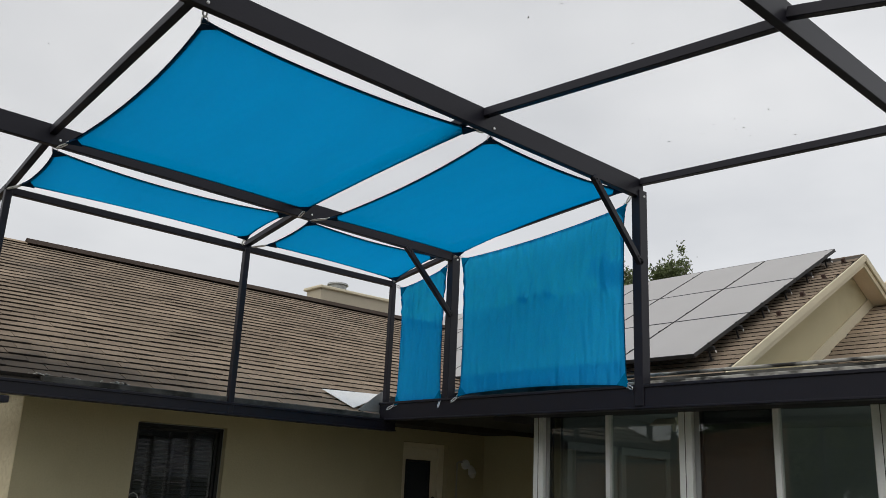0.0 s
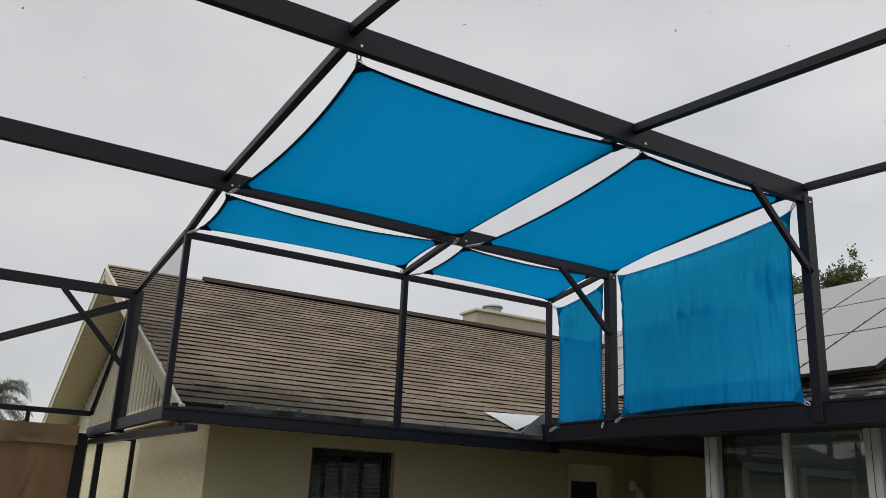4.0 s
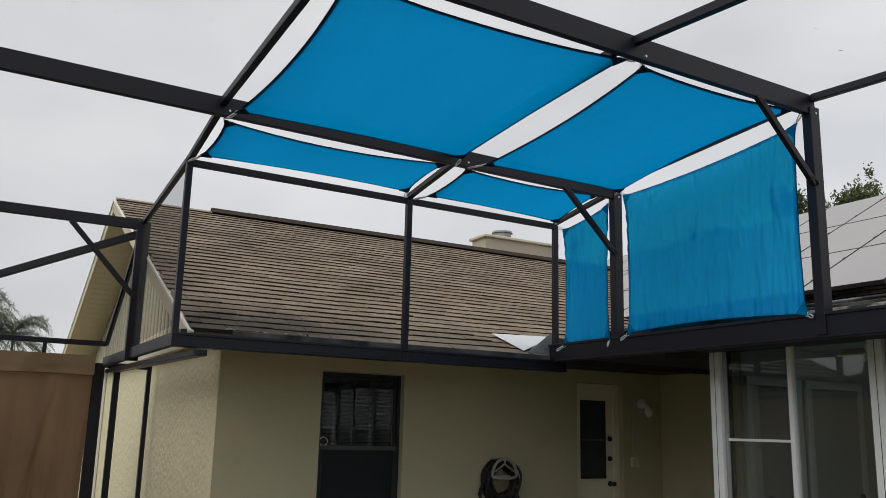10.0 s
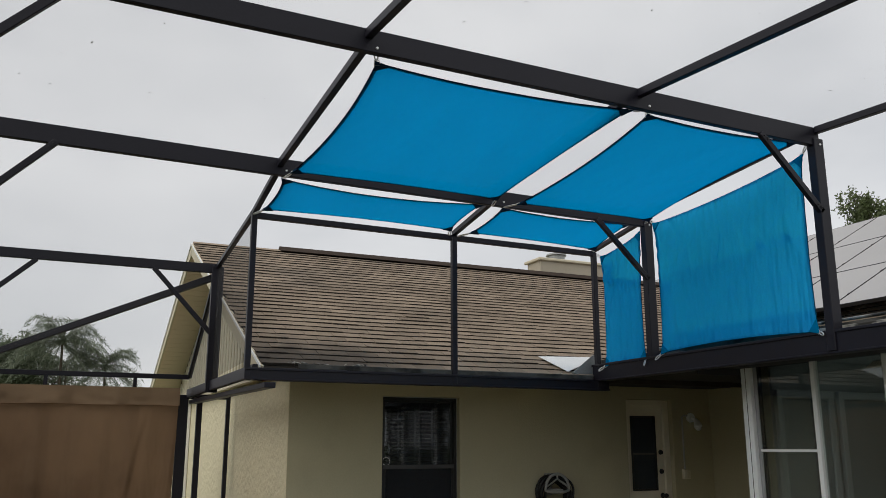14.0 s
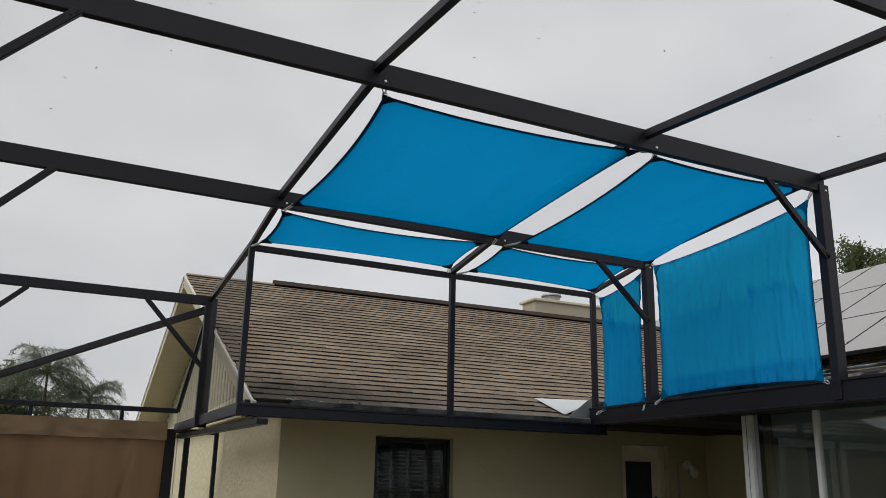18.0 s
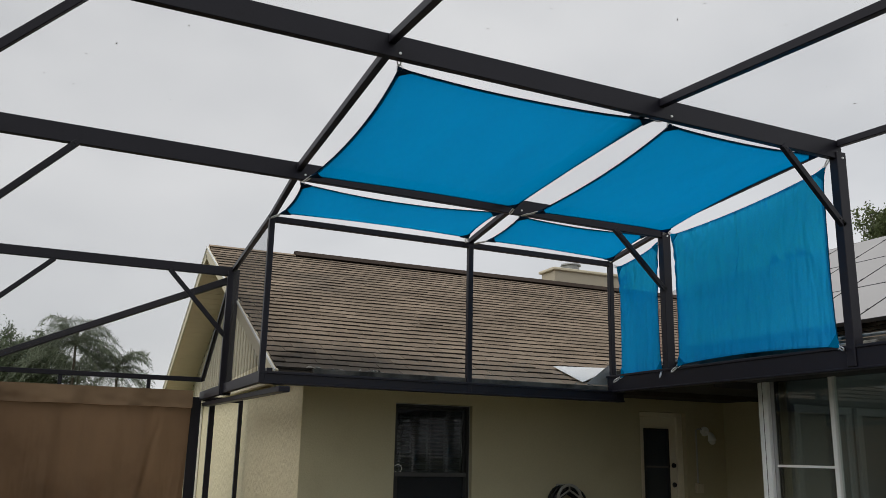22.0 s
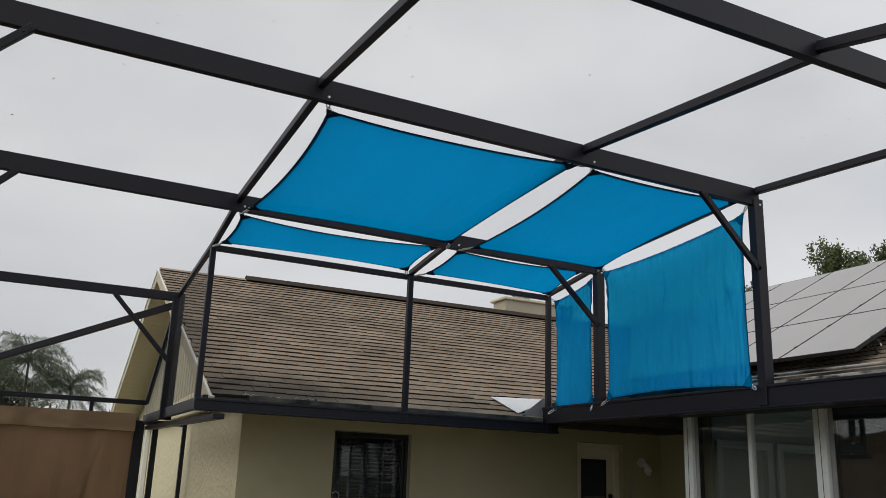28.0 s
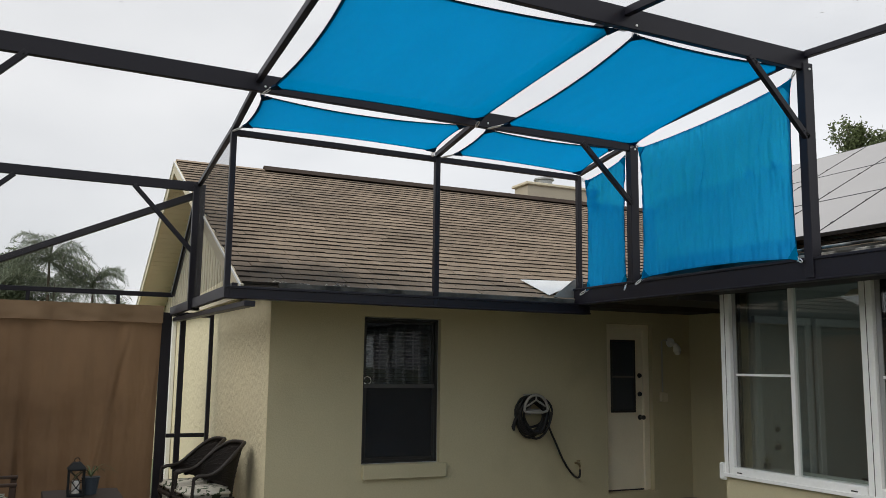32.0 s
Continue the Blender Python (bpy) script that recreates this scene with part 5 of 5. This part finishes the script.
# ---- patio furniture ----
def wicker_chair(at, turn, label):
    """A round-backed woven armchair facing +x before turning."""
    t = thing("wicker_chair", label, "chair", "wicker chairs on the patio", at=at)
    t.rotation_euler = (0, 0, radians(turn))
    part("seat", box(B(), (-0.24, -0.25, 0.36), (0.27, 0.25, 0.41), 0.015), M_WICKER, t)
    n, m = 30, 10
    outer = []
    def rim(a):
        s = min(1.0, max(0.0, (abs(a) - 0.35) / 1.55))
        return 0.645 + 0.285 * (1 - s * s * (3 - 2 * s)) + 0.02 * math.cos(min(abs(a), 1.57))

    def foot(a):
        s = min(1.0, max(0.0, (abs(a) - 0.62) / 1.15))
        return 0.37 + (rim(a) - 0.045 - 0.37) * s
    for j in range(m + 1):
        v = j / m
        row = []
        for i in range(n + 1):
            a = radians(-118 + 236 * i / n)
            z = foot(a) + (rim(a) - foot(a)) * v
            h = (z - 0.36) / 0.59
            r = 0.265 + 0.03 * h + 0.075 * h * h * max(0, math.cos(a))
            row.append(Vector((-r * math.cos(a) * 1.05 + (0.0 if abs(a) < 1.6 else 0.08 * (abs(a) - 1.6)), r * math.sin(a) * 1.02, z)))
        outer.append(row)
    lo_, hi_ = 1, n - 1
    bm = quads(B(), [row[lo_:hi_ + 1] for row in outer])
    bmesh.ops.solidify(bm, geom=bm.faces[:], thickness=0.022)
    back = part("backrest", bm, M_WICKER, t, "woven dark wicker back and arms", smooth=True)
    part("rim", tube(B(), [Vector((0.225, -0.262, 0.622))] + outer[-1] + [Vector((0.225, 0.262, 0.622))], 0.021, 8), M_WICKER, back, smooth=True)
    for k in range(1, 10):
        part("weave_band", tube(B(), outer[k][lo_ + 4:hi_ - 3], 0.0045, 5), M_WICKER, back)
    for x in (-0.22, 0.24):
        for y in (-0.22, 0.22):
            part("leg", tube(B(), [(x, y, 0.38), (x * 1.06, y * 1.06, 0.0)], [0.020, 0.015], 8), M_WICKER, t)
    for y in (-0.27, 0.27):
        part("arm_post", tube(B(), [(0.24, y * 0.96, 0.38), (0.225, y * 0.97, 0.625)], 0.018, 8), M_WICKER, t)
    bm = B()
    bmesh.ops.create_cube(bm, size=1, matrix=Matrix.Translation((0.02, 0, 0.457)) @ Matrix.Diagonal((0.48, 0.46, 0.095, 1)))
    bmesh.ops.bevel(bm, geom=bm.edges[:], offset=0.035, segments=3, affect="EDGES")
    part("cushion", bm, M_SEAT, t, "white cushion with dark leaf pattern", smooth=True)
    return t


wicker_chair((-3.57, 1.70, floor_z(-3.57, 1.70)), 191, "dark wicker armchair with a leaf-patterned cushion by the wall")
wicker_chair((-3.64, 2.40, floor_z(-3.64, 2.40)), 187, "dark wicker armchair with a patterned cushion, partly behind another")


def wood_chair(at, label):
    """A brown wooden armchair facing +x, with flat arms and a pale cushion."""
    t = thing("patio_armchair", label, "chair", at=at)
    for y in (-0.29, 0.29):
        part("front_leg", box(B(), (0.24, y - 0.025, 0), (0.29, y + 0.025, 0.76), 0.004), M_TEAK, t)
        part("back_leg", box(B(), (-0.31, y - 0.025, 0), (-0.26, y + 0.025, 0.86), 0.004), M_TEAK, t)
        part("armrest", box(B(), (-0.31, y - 0.035, 0.765), (0.30, y + 0.035, 0.79), 0.006), M_TEAK, t)
        part("side_rail", box(B(), (-0.26, y - 0.015, 0.50), (0.24, y + 0.015, 0.56), 0.004), M_TEAK, t)
    for z in (0.66, 0.75, 0.84):
        part("back_slat", box(B(), (-0.30, -0.264, z - 0.025), (-0.275, 0.264, z + 0.025), 0.004), M_TEAK, t)
    for x in (-0.2, -0.08, 0.04, 0.16):
        part("seat_slat", box(B(), (x - 0.05, -0.274, 0.525), (x + 0.05, 0.274, 0.55), 0.004), M_TEAK, t)
    bm = box(B(), (-0.25, -0.26, 0.551), (0.23, 0.26, 0.64))
    bmesh.ops.bevel(bm, geom=bm.edges[:], offset=0.03, segments=3, affect="EDGES")
    part("cushion", bm, M_SEAT, t, "pale patterned seat cushion", smooth=True)


wood_chair((-5.65, 1.05, floor_z(-5.65, 1.05)), "brown wooden patio armchair with a pale cushion")
zt = floor_z(-4.8, 0.7)
table = thing("patio_table", "low dark slatted metal patio table", "table")
TX0, TX1, TY0, TY1, TZ = -5.15, -4.50, 0.30, 1.05, 0.44 + 0.0
part("tabletop", box(B(), (TX0, TY0, TZ - 0.025), (TX1, TY1, TZ), 0.01), M_TABLE, table)
for x in (TX0 + 0.05, TX1 - 0.05):
    for y in (TY0 + 0.05, TY1 - 0.05):
        part("leg", tube(B(), [(x, y, TZ - 0.02), (x + (0.05 if x > -4.8 else -0.05), y, zt)], 0.017, 8), M_TABLE, table)
for y in (TY0 + 0.05, TY1 - 0.05):
    part("stretcher", tube(B(), [(TX0 + 0.03, y, 0.12), (TX1 - 0.03, y, 0.12)], 0.012, 6), M_TABLE, table)
lan = thing("lantern", "dark metal lantern with a cut-out pattern on the table", "lantern")
lx, ly = -4.885, 0.62
part("base", box(B(), (lx - 0.07, ly - 0.07, TZ), (lx + 0.07, ly + 0.07, TZ + 0.022), 0.004), M_LANTERN, lan)
part("top_plate", box(B(), (lx - 0.075, ly - 0.075, TZ + 0.22), (lx + 0.075, ly + 0.075, TZ + 0.235), 0.004), M_LANTERN, lan)
bm = B()
bmesh.ops.create_cone(bm, cap_ends=True, segments=4, radius1=0.112, radius2=0.045, depth=0.055, matrix=Matrix.Translation((lx, ly, TZ + 0.2625)) @ Matrix.Rotation(math.pi / 4, 4, "Z"))
part("roof", bm, M_LANTERN, lan)
part("ring", tube(B(), [(lx + 0.022 * math.cos(a), ly, TZ + 0.305 + 0.022 * math.sin(a)) for a in [i * math.pi / 5 for i in range(10)]], 0.004, 6, close=True), M_LANTERN, lan)
for sx in (-1, 1):
    for sy in (-1, 1):
        part("corner_post", box(B(), (lx + sx * 0.062 - 0.008, ly + sy * 0.062 - 0.008, TZ + 0.022), (lx + sx * 0.062 + 0.008, ly + sy * 0.062 + 0.008, TZ + 0.22)), M_LANTERN, lan)
for ang in (0, 90, 180, 270):
    rot = Matrix.Translation((lx, ly, 0)) @ Matrix.Rotation(radians(ang), 4, "Z")
    zc, hw, hh = TZ + 0.121, 0.055, 0.097
    bm = B()
    for a, b in (((-0.03, zc), (0, zc + 0.045)), ((0, zc + 0.045), (0.03, zc)), ((0.03, zc), (0, zc - 0.045)), ((0, zc - 0.045), (-0.03, zc)), ((0, zc + 0.045), (-hw, zc + hh)), ((0, zc + 0.045), (hw, zc + hh)), ((0, zc - 0.045), (-hw, zc - hh)), ((0, zc - 0.045), (hw, zc - hh)), ((-0.03, zc), (-hw, zc)), ((0.03, zc), (hw, zc))):
        tube(bm, [rot @ Vector((a[0], -0.064, a[1])), rot @ Vector((b[0], -0.064, b[1]))], 0.0045, 5)
    part("lattice", bm, M_LANTERN, lan)
bm = B()
bmesh.ops.create_cone(bm, cap_ends=True, segments=16, radius1=0.033, radius2=0.033, depth=0.11, matrix=Matrix.Translation((lx, ly, TZ + 0.078)))
part("candle", bm, M_BULB, lan)
potted((-4.76, 0.70, TZ), 0.26, "potted_plant", "slate pot with thin arching leaves on the table", 16, 1.1, M_POTBLUE, 5, 0.075, 0.15)

# ---- trees ----
def broad_tree(at, height, radius, label, seed, clumps=90, leaves=60, leaf=0.16, flat=0.8, leafmat=None, lobes=0):
    """Tapered trunk and limbs, and a crown of many small leaves in uneven clumps."""
    r = np.random.RandomState(seed)
    t = thing("tree", label, "tree", at=at)
    c = Vector((0, 0, height - radius * flat))
    bm = B()
    tube(bm, [(0, 0, 0), (0.05, 0.03, height * 0.3), (0.0, -0.05, height * 0.62)], [radius * 0.09, radius * 0.07, radius * 0.04], 8)
    part("trunk", bm, M_BARK, t)
    cents = []
    while len(cents) < clumps:
        d = r.normal(size=3)
        d /= np.linalg.norm(d)
        if lobes:
            k = len(cents) * lobes // clumps
            if len(cents) * lobes % clumps < lobes:
                az = k * 2.4 + r.uniform(-0.4, 0.4)
                hub = np.array([math.cos(az), math.sin(az), 0]) * r.uniform(0.3, 0.85) + np.array([0, 0, r.uniform(-0.6, 0.5)])
                size = r.uniform(0.22, 0.42)
            cents.append(np.array(c) + (hub + d * size * r.rand() ** 0.5 * np.array([1, 1, 1.25])) * radius * np.array([1, 1, flat]))
            continue
        rad = (0.45 + 0.6 * r.rand()) * (0.72 + 0.75 * noise.noise(Vector(d * 2.3) + Vector((seed, 0, 0))))
        cents.append(np.array(c) + d * rad * radius * np.array([1, 1, flat]))
    bm = B()
    for k in range(0, clumps, 6):
        q = Vector(cents[k])
        tube(bm, [(0, 0, height * 0.5), (q * 0.45 + Vector((0, 0, height * 0.3))), q], [radius * 0.035, radius * 0.02, radius * 0.008], 5)
    part("limbs", bm, M_BARK, t)
    total = clumps * leaves
    cc = np.repeat(np.array(cents), leaves, 0) + r.normal(size=(total, 3)) * radius * (np.array([0.05, 0.05, 0.085]) if lobes else np.array([0.075, 0.075, 0.115]))
    a = r.normal(size=(total, 3))
    a /= np.linalg.norm(a, axis=1)[:, None]
    b = np.cross(a, r.normal(size=(total, 3)))
    b /= np.linalg.norm(b, axis=1)[:, None]
    s = leaf * (0.6 + 0.8 * r.rand(total))[:, None]
    v = np.stack([cc - a * s, cc + b * s * 0.45, cc + a * s, cc - b * s * 0.45], 1).reshape(-1, 3)
    me = bpy.data.meshes.new("crown")
    me.from_pydata(v.tolist(), [], np.arange(total * 4).reshape(-1, 4).tolist())
    me.materials.append(leafmat or M_LEAF)
    ob = new("crown", me)
    ob.parent = t
    return t


def palm(at, height, size, label, seed, fronds=30):
    """A slender trunk under arching fronds with drooping leaflets."""
    r = random.Random(seed)
    t = thing("palm_tree", label, "palm tree", "palms beyond the enclosure", at=at)
    bm = B()
    tube(bm, [(0, 0, 0), (0.06, 0, height * 0.5), (0, 0, height)], [0.10, 0.05, 0.032], 10)
    part("trunk", bm, M_BARK, t)
    for k in range(fronds):
        bm = B()
        a = 2 * math.pi * (k * 0.382) + r.uniform(-0.2, 0.2)
        lift = r.uniform(-1.0, 1.5)
        L = size * r.uniform(0.8, 1.1)
        d = Vector((math.cos(a), math.sin(a), 0))
        pts = []
        for i in range(15):
            s = i / 14
            pts.append(Vector((0, 0, height)) + d * L * (s * (0.95 - 0.25 * lift) + 0.1 * s * s) + Vector((0, 0, L * (lift * s - (0.6 + 0.45 * lift) * s * s))))
        tube(bm, pts, [0.022 * (1 - 0.85 * i / 14) * size / 2 for i in range(15)], 4)
        side = Vector((-math.sin(a), math.cos(a), 0))
        for i in range(42):
            s = 0.12 + 0.86 * i / 42
            f = s * 14
            p = pts[int(f)].lerp(pts[min(int(f) + 1, 14)], f - int(f))
            ll = size * 0.28 * math.sin(math.pi * min(1, s * 0.9 + 0.12)) ** 0.7 * r.uniform(0.8, 1.15)
            for sg in (-1, 1):
                o = side * sg * ll * r.uniform(0.45, 0.8) + d * ll * 0.35
                mid = p + o * 0.55 + Vector((0, 0, ll * r.uniform(-0.05, 0.12)))
                tip = p + o * r.uniform(0.8, 1.3) + Vector((0, 0, -ll * r.uniform(-0.35, 0.5)))
                w = d * 0.0085 * size
                v = [bm.verts.new(q) for q in (p, mid - w, tip, mid + w)]
                bm.faces.new(v)
        part("frond", bm, M_PALM, t)
    return t


palm((-5.1, 20.0, -0.75), 5.35, 1.75, "tall queen palm with drooping feathery fronds", 2, 44)
palm((-3.85, 20.2, -0.75), 4.7, 1.5, "queen palm with feathery fronds beside another", 7, 40)
palm((-4.9, 22.0, -0.75), 4.9, 1.2, "queen palm with feathery fronds farther back", 9, 18)
broad_tree((-6.4, 22.5, -0.75), 6.0, 1.6, "dense green broadleaf tree beyond the side fence", 3, 120, 200, 0.05, leafmat=M_FARLEAF)
broad_tree((-5.5, 23, -0.75), 4.8, 1.7, "dull green shrub mass below the palms", 5, 120, 160, 0.055, leafmat=M_FARLEAF)
broad_tree((-3.9, 22.6, -0.75), 3.45, 1.5, "low dull green shrub beside the palms", 6, 100, 150, 0.055, leafmat=M_FARLEAF)
broad_tree((23.8, 13.85, -0.75), 12.5, 2.0, "green oak crown rising behind the roof", 12, 170, 62, 0.075, lobes=17)
broad_tree((26.0, 14.1, -0.75), 12.0, 1.6, "green oak crown rising behind the solar panels", 15, 110, 62, 0.085, lobes=11)
broad_tree((18.2, 14.3, -0.75), 9.7, 1.0, "small leafy crown showing over the roof", 18, 60, 50, 0.06, lobes=8)
# hedge and trees behind the camera, seen only in the glass
broad_tree((-14, -9, -0.75), 6.5, 2.6, "leafy tree across the lawn", 21, 80, 120, 0.12)
broad_tree((-15, -15, -0.75), 7.5, 3.0, "leafy tree far across the lawn", 22, 80, 120, 0.12)
broad_tree((-16, -3, -0.75), 5.5, 2.6, "leafy tree beside the lawn", 23, 80, 120, 0.12)
for k, (x, y, h) in enumerate(((-14.5, 0.6, 6.0), (-16, 5.2, 6.4), (-15, 10.5, 3.7), (-18, 2.6, 6.6), (-16.5, -1.0, 6.4))):
    broad_tree((x, y, -0.75), h, 2.5, "leafy boundary tree beside the lawn", 31 + k, 90, 130, 0.11)
# added shrubs close the gaps under the crowns and darken the reflections
for k, (x, y, h) in enumerate(((-12.5, 2.4, 4.6), (-13.0, 0.2, 4.4), (-13.5, 6.0, 2.7), (-13, 9.2, 2.4))):
    broad_tree((x, y, -0.75), h, 1.7, "low leafy shrub added to darken the glass reflections", 41 + k, 70, 110, 0.09)

# ---- shingles ----
def shingle_mesh(w, e, t):
    """One shingle tab: thick butt edge, dark for its shadow line, thin upper edge, slightly lifted."""
    g = 0.003
    v = [(g, 0, t), (w - g, 0, t), (w - g, e * 1.25, 0.002), (g, e * 1.25, 0.002), (g, 0, -0.004), (w - g, 0, -0.004)]
    f = [(0, 1, 2, 3), (4, 5, 1, 0), (4, 0, 3), (5, 2, 1)]
    return v, f


def shingles(parent, origin, U, V, width, length, e, w, near, seed, inside=lambda u, v: True, t=0.014, mat_=None):
    """Courses of tabs over a slope; the courses below `near` are single pieces, the others one joined part."""
    mat_ = mat_ or M_SHINGLE
    r = random.Random(seed)
    U, V = Vector(U).normalized(), Vector(V).normalized()
    Nn = U.cross(V)
    base = Matrix((U, V, Nn)).transposed().to_4x4()
    base.translation = Vector(origin)
    metas = []
    for k in range(3):
        v, f = shingle_mesh(w, e, t * (0.84 + 0.16 * k))
        me = bpy.data.meshes.new("shingle")
        me.from_pydata(v, [], f)
        me.materials.append(mat_)
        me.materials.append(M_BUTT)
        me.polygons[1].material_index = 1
        metas.append(me)
    vs, fs = [], []
    rows = int(length / e)
    for j in range(rows):
        u = -((j * 0.5 + 0.11 * math.sin(j * 1.7)) % 1.0) * w
        while u < width:
            u0, u1 = max(0.0, u), min(width, u + w)
            if u1 - u0 > 0.04 and inside((u0 + u1) / 2, j * e):
                dv, tw = r.uniform(-0.005, 0.005) * e / 0.2 + 0.022 * noise.noise(Vector((u * 1.1, j * 0.31, seed))), r.uniform(-0.003, 0.003)
                if j < near and u1 - u0 > w * 0.98:
                    ob = new("shingle", metas[r.randrange(3)])
                    ob.parent = parent
                    ob.matrix_basis = base @ Matrix.Translation((u, j * e + dv, 0)) @ Matrix.Rotation(tw, 4, "Z")
                else:
                    v, f = shingle_mesh(u1 - u0, e, t * r.uniform(0.8, 1.2))
                    o = len(vs)
                    vs += [base @ (Vector(p) + Vector((u0, j * e + dv + tw * p[0], 0))) for p in v]
                    fs += [tuple(i + o for i in q) for q in f]
            u += w
    if fs:
        me = bpy.data.meshes.new("shingle_field")
        me.from_pydata([tuple(v) for v in vs], [], fs)
        me.materials.append(mat_)
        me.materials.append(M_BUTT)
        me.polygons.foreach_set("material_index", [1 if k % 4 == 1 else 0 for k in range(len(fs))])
        ob = tagged(new("shingle_field", me), kind="stuff")
        ob.parent = parent


thl = math.atan(SL)
shingles(roof_l, (XRAKE - 0.02, 0.05, Z0 + SL * 0.05 - 0.018), (1, 0, 0), (0, math.cos(thl), math.sin(thl)), 11.0, YR / math.cos(thl) - 0.05, 0.162, 0.31, 7, 5, t=0.018)
shingles(roof_r, (XG - 0.5, 2.6, ZG - SR * 0.5 - 0.025), (0, -1, 0), (math.cos(th), 0, math.sin(th)), 2.6 - YG, 4.85, 0.14, 0.30, 0, 6)
thw = math.atan2(3.10, 5.4)
shingles(low_roof, (4.2, YG + 0.26, 2.755), (0, -1, 0), (math.cos(thw), 0, math.sin(thw)), 2.6, 6.0, 0.15, 0.30, 0, 7)

# ---- pavers ----
pv = []
for k in range(2):
    bm = box(B(), (0.004, 0.004, -0.03), (0.226 if k else 0.146, 0.146, 0.0), 0.006)
    me = bpy.data.meshes.new("paver")
    bm.to_mesh(me)
    bm.free()
    me.materials.append(M_PAVER)
    pv.append(me)
rp = random.Random(9)
y = -0.9
while y < YW - 0.16:
    x = -1.2 + rp.choice((0, 0.08))
    while x < XC - 0.24:
        k = rp.randrange(2)
        if not (x > XS - 0.3 and y < -1.4):
            ob = new("paver", pv[k])
            ob.parent = patio
            ob.location = (x, y, floor_z(x + 0.1, y) + rp.uniform(-0.003, 0.001))
        x += 0.23 if k else 0.15
    y += 0.15
